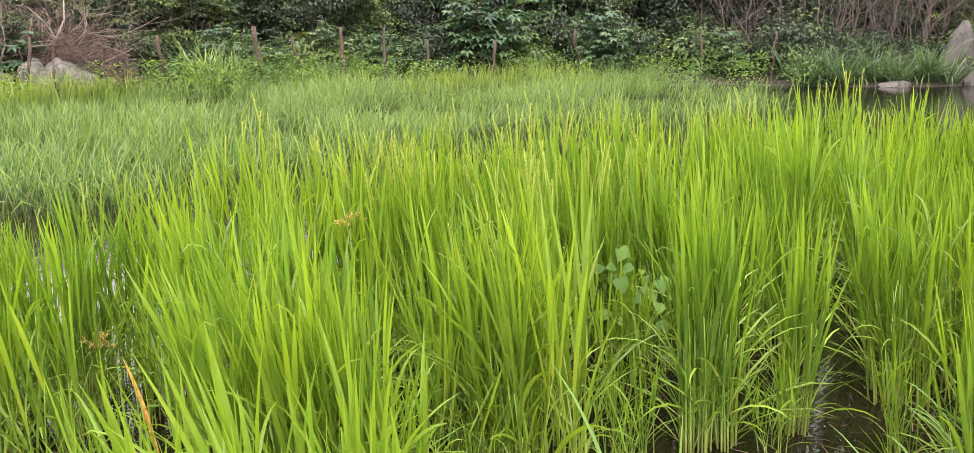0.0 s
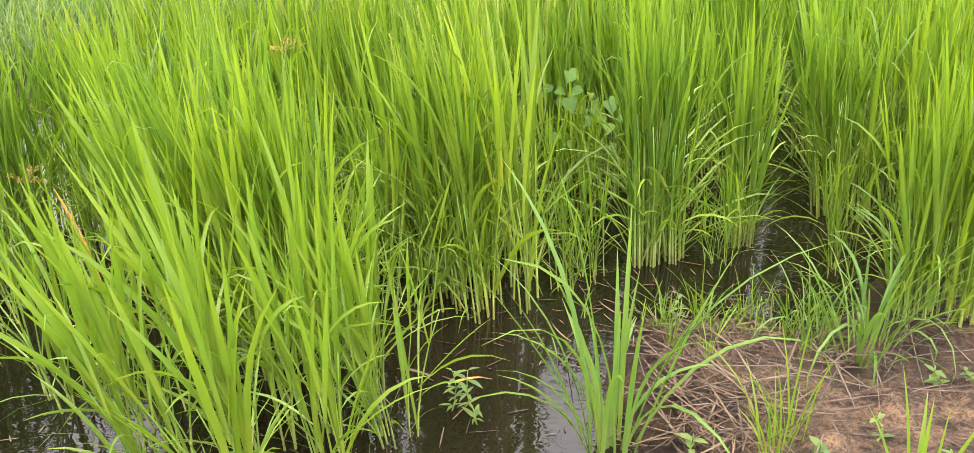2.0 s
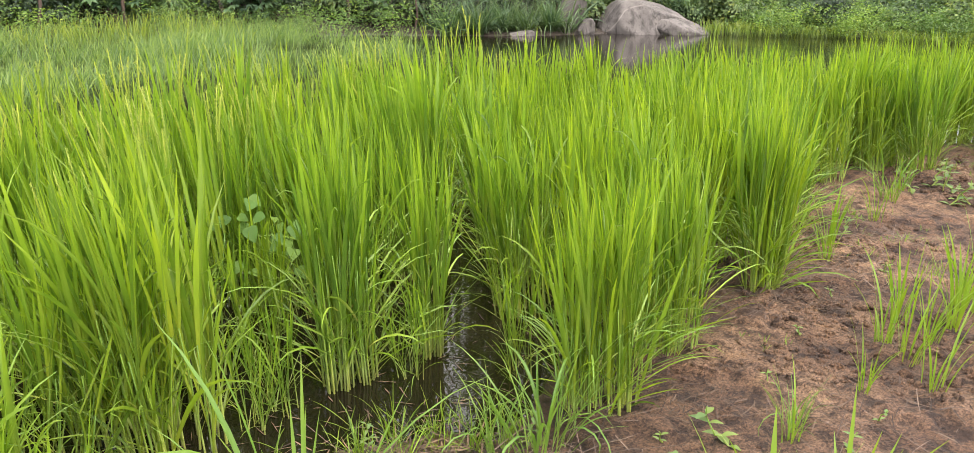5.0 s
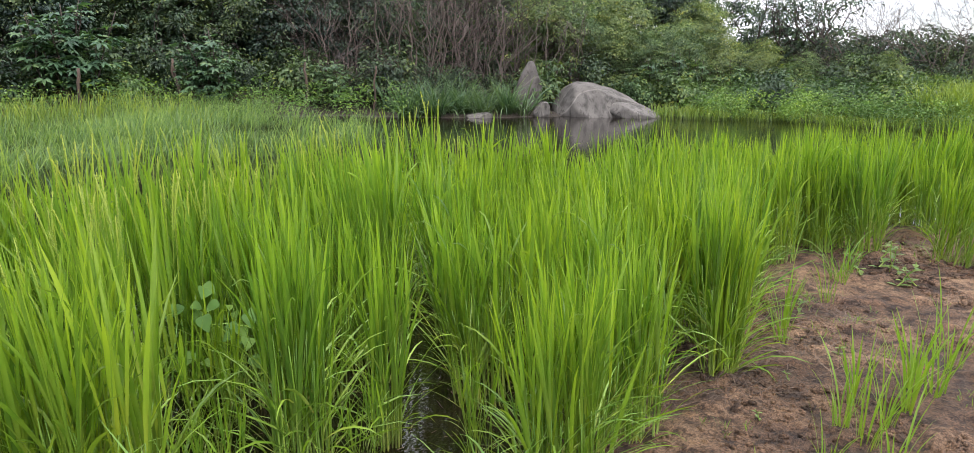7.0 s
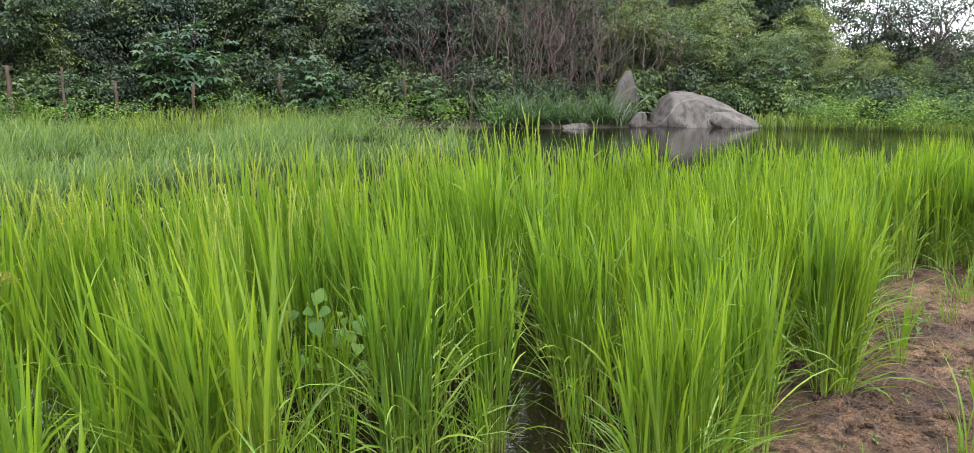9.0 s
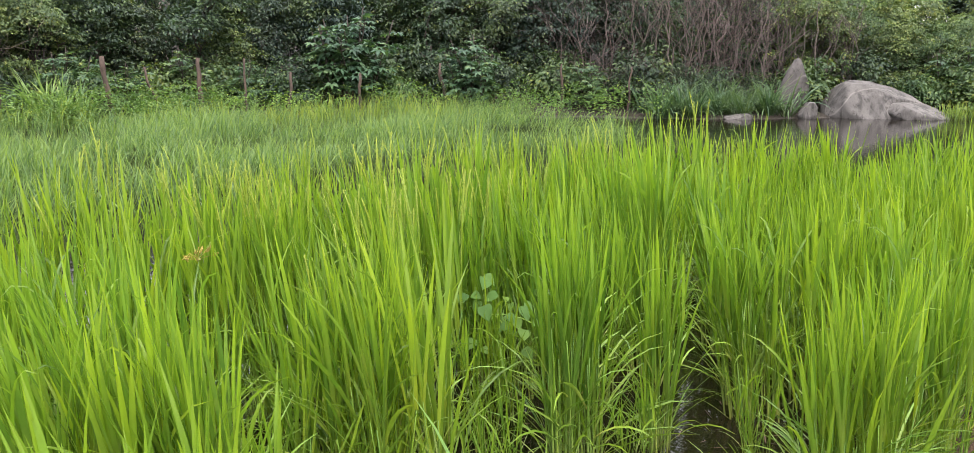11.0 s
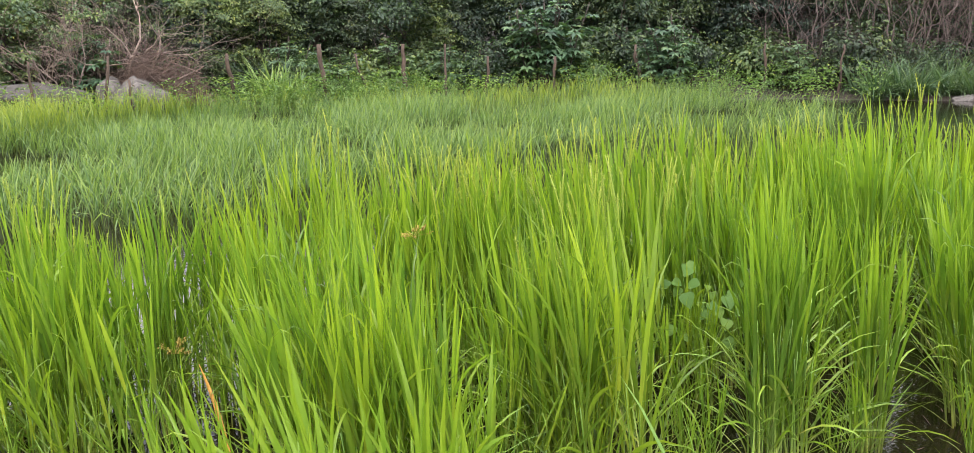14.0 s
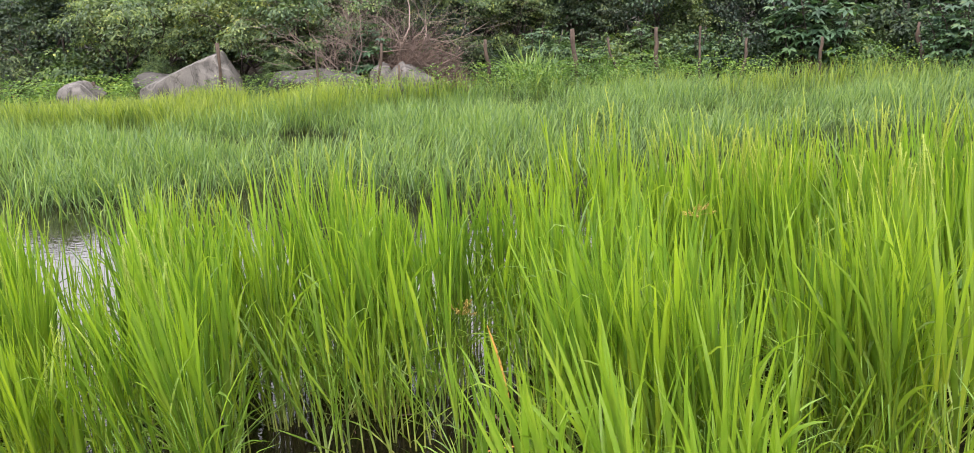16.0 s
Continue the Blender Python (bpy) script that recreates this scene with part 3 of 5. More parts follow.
def rice_plant(seed, height, tillers, foot, splay, ears, wide=0.0148, strays=0.55):
    """One rice hill: a tuft of pale-footed stems, long upright leaves and, on some, drooping ears."""
    rng = np.random.default_rng(seed)
    hill = thing("rice_plant", (0, 0, 0), "bright green rice plant rising from shallow muddy water", "rice plant", "rice plants in the paddy")
    r = 1.15 * foot * np.sqrt(rng.uniform(0, 1, tillers))
    a = rng.uniform(0, 2 * np.pi, tillers)
    base = np.stack([r * np.cos(a), r * np.sin(a), np.full(tillers, -0.04)], 1)
    out = a + rng.normal(0, 0.9, tillers)
    lean = np.abs(rng.normal(0, 0.38 * splay, tillers)) + splay * 0.22 * r / foot
    sh = height * vary(rng, tillers, 0.45, 0.62)
    stems = Pile()
    k = 5
    s = np.linspace(0, 1, k)
    ang = lean[:, None] * (0.35 + 0.65 * s)[None]
    sp = np.stack([base[:, None, 0] + np.cos(out)[:, None] * np.sin(ang) * s * sh[:, None], base[:, None, 1] + np.sin(out)[:, None] * np.sin(ang) * s * sh[:, None], base[:, None, 2] + np.cos(ang) * s * sh[:, None]], -1)
    tubes(stems, sp, np.linspace(0.0046, 0.0020, k)[None] * vary(rng, tillers, 0.75, 1.15)[:, None], 5)
    tagged(part("stem_tuft", stems.mesh("stem_tuft", RICE_STEM), hill, "pale yellow-green rice stems"), kind="stuff")
    green = Pile()
    for low, high, number, droop in ((0.08, 0.4, 0.45, 0.45), (0.4, 0.75, 0.80, 0.13), (0.75, 1.0, 1.05, 0.06)):
        cnt = int(tillers * number)
        who = rng.integers(0, tillers, cnt)
        f = vary(rng, cnt, low, high)
        j = f * (k - 1)
        i = np.minimum(j.astype(int), k - 2)
        q = (j - i)[:, None]
        start = sp[who, i] * (1 - q) + sp[who, i + 1] * q
        ln = np.clip((height - start[:, 2]) * vary(rng, cnt, 0.66, 1.14), 0.16, 0.72)
        bend = np.abs(rng.normal(0, droop, cnt)) + 0.03
        blades(green, start, out[who] + rng.normal(0, 1.5, cnt), ln, wide * vary(rng, cnt, 0.62, 1.38), lean[who] * 0.6 + np.abs(rng.normal(0, 0.085, cnt)), bend, 6, 0.2, rng.normal(0, 0.9, cnt), 2.0)
    cnt = int(tillers * strays * 0.6)
    who = rng.integers(0, tillers, cnt)
    start = sp[who, rng.integers(1, k, cnt)]
    blades(green, start, rng.uniform(0, 2 * np.pi, cnt), vary(rng, cnt, 0.22, 0.55), wide * vary(rng, cnt, 0.5, 1.2), vary(rng, cnt, 0.10, 0.6), vary(rng, cnt, 0.05, 1.5), 7, 0.2, rng.normal(0, 1.0, cnt), 2.4)
    cnt = int(tillers * 0.35)
    who = rng.integers(0, tillers, cnt)
    blades(green, sp[who, rng.integers(2, k, cnt)], rng.uniform(0, 2 * np.pi, cnt), vary(rng, cnt, 0.2, 0.5), wide * vary(rng, cnt, 0.6, 1.05), vary(rng, cnt, 0.05, 0.5), vary(rng, cnt, 1.2, 2.8), 9, 0.2, rng.normal(0, 0.8, cnt), 6.0)
    cnt = int(tillers * 1.1)
    who = rng.integers(0, tillers, cnt)
    start = sp[who, 0] + (sp[who, 1] - sp[who, 0]) * rng.uniform(0.4, 2.0, (cnt, 1))
    blades(green, start, out[who] + rng.normal(0, 0.9, cnt), vary(rng, cnt, 0.22, 0.5), wide * vary(rng, cnt, 0.4, 0.75), vary(rng, cnt, 0.2, 0.9), vary(rng, cnt, 0.1, 1.4), 6, 0.2, rng.normal(0, 1.0, cnt), 2.0)
    if tillers > 9:
        tagged(part("leaf_tuft", green.mesh("leaf_tuft", RICE), hill), kind="stuff")
    else:
        leaf_parts("leaf", green, RICE, hill)
    yellow = Pile()
    cnt = max(8, int(tillers * 1.0))
    who = rng.integers(0, tillers, cnt)
    blades(yellow, sp[who, rng.integers(0, 3, cnt)] + [0, 0, 0.05], out[who] + rng.normal(0, 0.5, cnt), vary(rng, cnt, 0.18, 0.48), vary(rng, cnt, 0.004, 0.011), vary(rng, cnt, 0.20, 0.95), vary(rng, cnt, 0.2, 1.7), 5, 0.2, rng.normal(0, 0.6, cnt))
    tagged(part("lower_leaf_tuft", yellow.mesh("lower_leaf_tuft", RICE_STEM), hill, "yellowing lower rice leaves"), kind="stuff")
    if ears:
        pile = Pile()
        who = rng.integers(0, tillers, ears)
        p = blades(pile, sp[who, -1], out[who] + rng.normal(0, 0.6, ears), vary(rng, ears, 0.44, 0.60) * height / 0.95, 0.0026, lean[who] * 0.6, vary(rng, ears, 0.05, 0.45), 8, 0.3, None, 2.6)
        for row in p:
            tubes(pile, row[None, 5:], np.array([[0.0022, 0.0032, 0.0028, 0.0012]]), 5)
            grains(pile, row[5:], rng, int(rng.integers(60, 80)), 0.0085)
        tagged(part("ear_tuft", pile.mesh("ear_tuft", PANICLE), hill, "yellow-green ears of unripe rice"), kind="stuff")
    return hill


MODELS = [
    rice_plant(11, 0.98, 34, 0.115, 0.16, 0),
    rice_plant(12, 0.95, 42, 0.15, 0.19, 0, 0.014, 0.9),
    rice_plant(13, 0.94, 30, 0.075, 0.10, 0, 0.0135, 0.30),
    rice_plant(14, 1.00, 38, 0.125, 0.18, 9),
    rice_plant(15, 0.98, 33, 0.115, 0.16, 14),
    rice_plant(16, 0.90, 42, 0.13, 0.24, 4, 0.013, 0.8),
    rice_plant(17, 0.96, 36, 0.115, 0.18, 0, 0.015, 0.7),
    rice_plant(18, 0.94, 30, 0.105, 0.15, 8, 0.0135),
    rice_plant(19, 0.90, 9, 0.07, 0.28, 0, 0.0175, 1.6),
    rice_plant(20, 0.80, 10, 0.10, 0.30, 0, 0.0125, 1.0),
    rice_plant(21, 0.95, 22, 0.045, 0.15, 0, 0.0135, 0.30),
]

def place_copies(models, spots, scale={}):
    """Puts the models themselves at their first spots and copies of them at the rest. Spots: (model, x, y, z, turn, size)."""
    used, first = set(), {}
    for k, x, y, z, turn, size, *tilt in spots:
        size *= scale.get(k, 1.0)
        m = pose(x, y, z) @ pose(0, 0, 0, *tilt) @ pose(0, 0, 0, 0, 0, turn) @ Matrix.Diagonal((size, size, size, 1))
        if k in used:
            copy_thing(models[k], m)
        else:
            first[k] = m
            used.add(k)
    for k, m in first.items():
        models[k].matrix_basis = m


# hills that stand out singly: model, x, y, size
HILLS = [
    (1, 0.05, 2.37, 1.00), (5, -0.12, 2.50, 1.00), (10, 0.62, 2.60, 1.02), (10, 0.72, 2.63, 1.0), (10, 1.01, 2.74, 0.92), (0, 1.30, 3.80, 1.13),
    (2, 1.36, 2.14, 0.92), (2, 1.47, 2.12, 0.98), (0, 1.62, 2.34, 0.92), (2, 1.82, 2.40, 0.96), (2, 1.95, 2.44, 0.98), (0, 2.06, 2.70, 0.96), (10, 2.60, 2.77, 1.02), (10, 2.68, 2.80, 0.96), (2, 2.40, 3.06, 1.0),
    (0, 1.50, 3.00, 0.96), (1, 1.80, 3.02, 0.97), (0, 2.15, 3.20, 0.97), (6, -0.58, 2.02, 0.96), (2, -0.42, 2.04, 1.06), (0, -0.74, 2.08, 0.95), (1, -0.66, 2.42, 0.98),
    (2, -1.60, 2.66, 0.98), (2, -1.23, 2.90, 1.0), (1, -0.98, 2.66, 0.98), (4, 0.12, 2.86, 1.0), (3, 0.35, 3.9, 1.05),
    (4, 0.02, 3.6, 1.06), (4, -0.32, 3.3, 1.0), (0, 0.85, 3.2, 0.95), (1, 2.75, 3.35, 0.95), (2, -2.1, 2.2, 0.95),
    (8, -0.30, 1.48, 0.85), (8, -0.52, 1.62, 1.05), (8, -0.72, 1.50, 0.9), (8, -0.50, 1.36, 0.9), (8, -0.78, 1.70, 0.9),
    (8, -0.20, 1.66, 0.80), (8, -0.30, 1.86, 0.85), (8, -0.40, 1.70, 0.95),
    (9, 0.30, 2.42, 0.5), (9, 0.43, 2.5, 0.55), (9, 0.90, 2.6, 0.5), (9, 0.36, 2.84, 0.7), (9, 0.48, 3.04, 0.75), (9, 1.28, 2.46, 0.6), (9, -1.44, 2.32, 0.95), (9, -1.58, 2.20, 0.95), (9, -1.08, 2.46, 0.9), (9, -1.14, 1.88, 0.8), (9, -1.72, 2.06, 0.95),
]
NEAR_RICE = [(-12, -3.0), (-3.0, 0.75), (-1.9, 1.55), (-1.75, 2.5), (-1.5, 2.9), (-0.9, 2.95), (-0.3, 2.95), (0.3, 3.1), (0.9, 3.3), (1.5, 3.35), (2.2, 3.2), (2.75, 2.95), (3.3, 3.5), (4.3, 4.3), (5.1, 4.45), (5.4, 4.15), (5.7, 4.5), (6.6, 4.6), (9, 4.45), (14, 3.9)]
rng = np.random.default_rng(5)
spots = [(k, x, y, 0.0, float(rng.uniform(0, 360)), s, float(rng.normal(0, 2)), float(rng.normal(-6 if x < -0.3 else -3, 2))) for k, x, y, s in HILLS]
taken = [(s[1], s[2]) for s in spots]
tries = np.stack([rng.uniform(-4.8, 8.8, 16000), rng.uniform(0.6, 5.9, 16000)], 1)
inside = (near_line(tries[:, 0], tries[:, 1], NEAR_RICE) > 0) & (near_line(tries[:, 0], tries[:, 1], RICE_EDGE) < -0.05)
lane = np.abs((tries[:, 0] - 1.16) * 0.93 - (tries[:, 1] - 2.8) * 0.36) < 0.17
inside &= ~(lane & (tries[:, 1] < 4.3))
inside &= np.hypot((tries[:, 0] + 4.2) / 0.55, (tries[:, 1] - 3.15) / 0.4) > 1
for px, py, clear in ((-0.66, 2.95, 0.24), (0.45, 3.08, 0.27), (-2.46, 2.02, 0.13), (-1.88, 2.78, 0.13), (-1.30, 2.18, 0.30), (-0.35, 2.96, 0.17), (-1.60, 3.12, 0.12)):
    inside &= np.hypot(tries[:, 0] - px, tries[:, 1] - py) > clear
for (ax, ay), (bx, by), clear in (((-2.3, 1.58), (-4.3, 3.25), 0.18), ((-0.95, 1.9), (-1.64, 3.24), 0.11)):
    along = np.clip(((tries[:, 0] - ax) * (bx - ax) + (tries[:, 1] - ay) * (by - ay)) / ((bx - ax) ** 2 + (by - ay) ** 2), 0, 1)
    inside &= np.hypot(tries[:, 0] - ax - along * (bx - ax), tries[:, 1] - ay - along * (by - ay)) > clear
for x, y in tries[inside]:
    gap = 0.24 if x < -1.4 else 0.262 if x < 5.5 else 0.33
    if all((x - a) ** 2 + (y - b) ** 2 > gap * gap for a, b in taken):
        taken.append((x, y))
        edge = -near_line(np.array([x]), np.array([y]), RICE_EDGE)[0]
        if x < 1.2:
            k = int(rng.choice([3, 4, 4, 7, 0, 6] if edge < 1.2 else [0, 1, 6, 3, 5, 7]))
        else:
            k = int(rng.choice([0, 1, 2, 3, 6, 7] if edge < 0.5 and x < 3 else [0, 6, 1, 2]))
        spots.append((k, float(x), float(y), 0.0, float(rng.uniform(0, 360)), float(rng.uniform(0.84, 1.04)) * (1.04 if x > 2.4 else 0.96 if x < -1.2 else 1.0), float(rng.normal(0, 4)), float(rng.normal(-2 if x < 0.5 else -6, 3))))
loose = 0
for x, y in np.stack([rng.uniform(-3.4, 2.6, 5000), rng.uniform(1.7, 3.3, 5000)], 1):
    if loose < 34 and near_line(np.array([x]), np.array([y]), NEAR_SHORE)[0] > 0.12 and all((x - a) ** 2 + (y - b) ** 2 > 0.17 ** 2 for a, b in taken) and np.hypot((x - 0.9) / 0.25, (y - 2.35) / 0.2) > 1 and abs((x - 1.16) * 0.93 - (y - 2.8) * 0.36) > 0.13 and (y > 2.25 or x < -1.75) and not 0.2 < x < 1.6 and np.hypot(x + 1.3, y - 2.15) > 0.3:
        taken.append((x, y))
        loose += 1
        spots.append((9, float(x), float(y), 0.0, float(rng.uniform(0, 360)), float(rng.uniform(0.6, 1.0)), float(rng.normal(0, 5)), float(rng.normal(0, 5))))
place_copies(MODELS, spots, {0: 0.98, 2: 0.88, 3: 1.03, 6: 0.96, 7: 0.95, 8: 0.9})


# ---- pond grass, past the rice ----
def sample(rng, n, low, high):
    return np.stack([rng.uniform(low[0], high[0], n), rng.uniform(low[1], high[1], n)], 1)


POND_EDGE = [(-16, 3.2), (-7, 5.0), (-4.5, 6.0), (-2.6, 7.0), (-1.2, 8.1), (0.6, 9.2), (2.0, 10.2), (3.4, 12.0), (4.4, 14.6), (5.0, 17.5)]
rng = np.random.default_rng(21)
p = sample(rng, 90000, (-24, 3.0), (6, 19))
inner = near_line(p[:, 0], p[:, 1], POND_EDGE)
shore = near_line(p[:, 0], p[:, 1], FAR_SHORE)
dens = smooth01((inner + 0.6 + 0.8 * smooth01((-1.0 - p[:, 0]) / 2.0)) / 2.4) * (1 - 0.75 * smooth01((shore + 1.6) / 1.2)) * (0.58 + 0.52 * fbm(p[:, 0], p[:, 1], 1.5, 3, 7))
dens *= 1 - 0.3 * smooth01((p[:, 0] + 4.0) / 2.0)
keep = (inner > -1.4) & (shore < 1.0) & (rng.uniform(0, 1, len(p)) < dens)
p = p[keep]
tufts = p[: 8600]
pond_grass = Pile()
for cnt, ln, wd, bend in ((7, (0.26, 0.62), (0.006, 0.0125), 0.55), (5, (0.14, 0.42), (0.006, 0.014), 1.3)):
    base = np.repeat(tufts, cnt, 0) + rng.normal(0, 0.07, (len(tufts) * cnt, 2))
    n = len(base)
    gz = np.maximum(ground_height(base[:, 0], base[:, 1]), -0.02)
    az = np.where(rng.uniform(0, 1, n) < 0.3, rng.normal(-0.1, 0.7, n), rng.uniform(0, 2 * np.pi, n))
    size = 0.82 + 0.20 * fbm(base[:, 0], base[:, 1], 1.2, 3, 9)
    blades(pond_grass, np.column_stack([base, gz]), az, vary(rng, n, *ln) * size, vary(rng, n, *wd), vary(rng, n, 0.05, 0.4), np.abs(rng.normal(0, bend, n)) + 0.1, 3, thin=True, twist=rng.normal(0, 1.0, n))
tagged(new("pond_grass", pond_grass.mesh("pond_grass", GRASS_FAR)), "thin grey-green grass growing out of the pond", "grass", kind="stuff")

# taller yellow-green grass in the shallows before the shore stones
shallows = Pile()
p = sample(rng, 24000, (-22, 7.5), (1.5, 18))
d = near_line(p[:, 0], p[:, 1], FAR_SHORE)
far_in = -0.35 - 1.0 * smooth01((-7.4 - p[:, 0]) / 0.6)
p = p[(d > far_in - 2.6) & (d < far_in) & (rng.uniform(0, 1, len(p)) < 0.45 + 0.6 * fbm(p[:, 0], p[:, 1], 1.1, 3, 21)) & ((p[:, 0] < -6.6) | (rng.uniform(0, 1, len(p)) < 0.12))][:2400]
base = np.repeat(p, 9, 0) + rng.normal(0, 0.06, (len(p) * 9, 2))
n = len(base)
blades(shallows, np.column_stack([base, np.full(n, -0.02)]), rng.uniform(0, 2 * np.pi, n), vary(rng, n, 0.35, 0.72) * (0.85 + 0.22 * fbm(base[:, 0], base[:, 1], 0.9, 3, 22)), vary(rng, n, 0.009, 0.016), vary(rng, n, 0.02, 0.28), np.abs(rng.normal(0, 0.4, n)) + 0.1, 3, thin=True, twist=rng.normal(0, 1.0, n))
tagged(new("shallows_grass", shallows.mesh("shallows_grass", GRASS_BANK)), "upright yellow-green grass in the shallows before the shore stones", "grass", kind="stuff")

# low bright weeds along the far shore
def weed_patch(pile, spots, low, high, leaf, count):
    for cx, cy in spots:
        n = int(rng.integers(*count))
        z0 = max(ground_at(cx, cy), 0.0)
        tall = rng.uniform(low, high)
        at = np.column_stack([cx + rng.normal(0, 0.13, n), cy + rng.normal(0, 0.13, n), z0 + rng.uniform(0.1, 1, n) ** 0.7 * tall])
        out = unit(rng, n)
        out[:, 2] = out[:, 2] * 0.35 + 0.1
        leaves(pile, at, out, np.array([[0, 0, 1.0]]) + rng.normal(0, 0.25, (n, 3)), leaf * rng.uniform(0.6, 1.3, n), leaf * rng.uniform(0.3, 0.55, n))


weeds = Pile()
p = sample(rng, 22000, (-22, 8), (27, 20))
d = near_line(p[:, 0], p[:, 1], FAR_SHORE)
stones = (p[:, 0] > 5.7) & (p[:, 0] < 12.9)
p = p[(d > -1.3) & (d < 1.0 + 3.5 * (p[:, 0] > 13)) & ~stones & ~((p[:, 0] > -3.0) & (rng.uniform(0, 1, len(p)) < 0.6) & (p[:, 0] < 5.8)) & ~((p[:, 0] < -7.2) & (p[:, 0] > -13.5) & (d > -0.6))][:2700]
weed_patch(weeds, p, 0.35, 0.82, 0.072, (30, 50))
tagged(new("shore_weeds", weeds.mesh("shore_weeds", LEAF_WEED, False)), "low bright green leafy weeds along the far shore", "weeds", kind="stuff")

# yellow-green grass bank at the end of the pond
bank = Pile()
p = sample(rng, 26000, (12, 3.6), (34, 17))
d = near_line(p[:, 0], p[:, 1], FAR_SHORE)
p = p[(d > -1.2) & (d < 5.0) & (p[:, 0] + 0.8 * p[:, 1] > 24)][:4300]
base = np.repeat(p, 8, 0) + rng.normal(0, 0.10, (len(p) * 8, 2))
n = len(base)
blades(bank, np.column_stack([base, np.maximum(ground_height(base[:, 0], base[:, 1]), -0.02)]), rng.uniform(0, 2 * np.pi, n), vary(rng, n, 0.3, 0.75) * (0.7 + 0.5 * smooth01((base[:, 0] - 16) / 4.0)) * (0.85 + 0.3 * fbm(base[:, 0], base[:, 1], 0.6, 2, 3)), vary(rng, n, 0.009, 0.016), vary(rng, n, 0.03, 0.35), np.abs(rng.normal(0, 0.6, n)) + 0.1, 4, thin=True, twist=rng.normal(0, 1, n))
p = sample(rng, 1200, (15.2, 9.6), (19.2, 13.4))
d = near_line(p[:, 0], p[:, 1], FAR_SHORE)
p = p[(d > 0.1) & (d < 1.8)][:260]
base = np.repeat(p, 9, 0) + rng.normal(0, 0.09, (len(p) * 9, 2))
n = len(base)
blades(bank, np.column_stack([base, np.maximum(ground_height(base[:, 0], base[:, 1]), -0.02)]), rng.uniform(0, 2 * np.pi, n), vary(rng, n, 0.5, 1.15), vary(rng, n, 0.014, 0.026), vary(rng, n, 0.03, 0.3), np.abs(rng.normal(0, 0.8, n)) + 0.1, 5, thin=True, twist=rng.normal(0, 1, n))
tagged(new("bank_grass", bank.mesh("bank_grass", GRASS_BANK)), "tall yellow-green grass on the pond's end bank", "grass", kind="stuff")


# ---- stones ----
def boulder(name, at, size, seed, label, mat=GRANITE, turn=0.0, tilt=(0, 0), taper=0.0, cuts=6, rough=0.08, planes=()):
    """A weathered boulder: a rounded block with flat split faces and an uneven skin. planes: split faces as x, y, z, distance."""
    r = np.random.default_rng(seed)
    bm = bmesh.new()
    bmesh.ops.create_icosphere(bm, subdivisions=5, radius=1.0)
    co = np.array([v.co[:] for v in bm.verts])
    faces = [(np.array(q[:3]) / np.linalg.norm(q[:3]), q[3]) for q in planes]
    faces += [(unit(r, 1)[0], r.uniform(0.55, 0.82)) for _ in range(cuts)]
    for nrm, lim in faces:
        over = co @ nrm - lim
        co -= np.where(over > 0, over * 0.93, 0)[:, None] * nrm
    off = Vector(r.uniform(-50, 50, 3))
    for i, q in enumerate(co):
        v = Vector(q) * 1.3 + off
        co[i] = q * (1 + rough * noise.fractal(v, 0.9, 2.1, 6) + 0.015 * noise.noise(v * 7) + 0.05 * min(0.0, noise.noise(v * 2.3) - 0.12))
    co[:, :2] *= (1 - taper * np.clip(co[:, 2:], -1, 1))
    co *= np.array(size) / 2
    for v, q in zip(bm.verts, co):
        v.co = q
    me = bpy.data.meshes.new(name)
    bm.to_mesh(me)
    bm.free()
    me.polygons.foreach_set("use_smooth", np.ones(len(me.polygons), dtype=bool))
    me.materials.append(mat)
    ob = new(name, me)
    ob.matrix_basis = pose(*at, *tilt, turn)
    return tagged(ob, label, "boulder", "granite boulders on the shore")


boulder("boulder", (10.90, 17.35, 0.15), (2.28, 1.7, 1.50), 3, "big rounded grey granite boulder at the water's edge", turn=-14, cuts=1, rough=0.05, planes=((-1, -0.2, 0.4, 0.86), (0.45, -0.25, 0.85, 0.62), (0, -1, 0.45, 0.74), (0.1, -0.1, 1, 0.80)))
boulder("boulder", (11.52, 16.90, 0.06), (1.60, 1.2, 0.90), 8, "low sloping grey granite slab beside the big boulder", turn=-20, cuts=2, rough=0.05, planes=((0.5, -0.3, 0.8, 0.5), (-0.2, 0, 1, 0.7)))
boulder("boulder", (9.27, 17.9, 0.58), (0.72, 0.6, 1.46), 5, "upright pointed grey granite stone on the shore", GRANITE_DULL, taper=0.5, turn=15, cuts=5, rough=0.05, tilt=(0, 4))
boulder("boulder", (9.20, 17.05, 0.14), (0.42, 0.38, 0.56), 6, "small squarish pale stone in the water", cuts=6, rough=0.05, planes=((0, 0, 1, 0.75), (0, -1, 0, 0.7)))
boulder("boulder", (7.57, 16.95, 0.02), (0.66, 0.45, 0.26), 7, "small flat pale stone lying in the water", cuts=4, rough=0.05, planes=((-0.4, 0, 1, 0.6),))
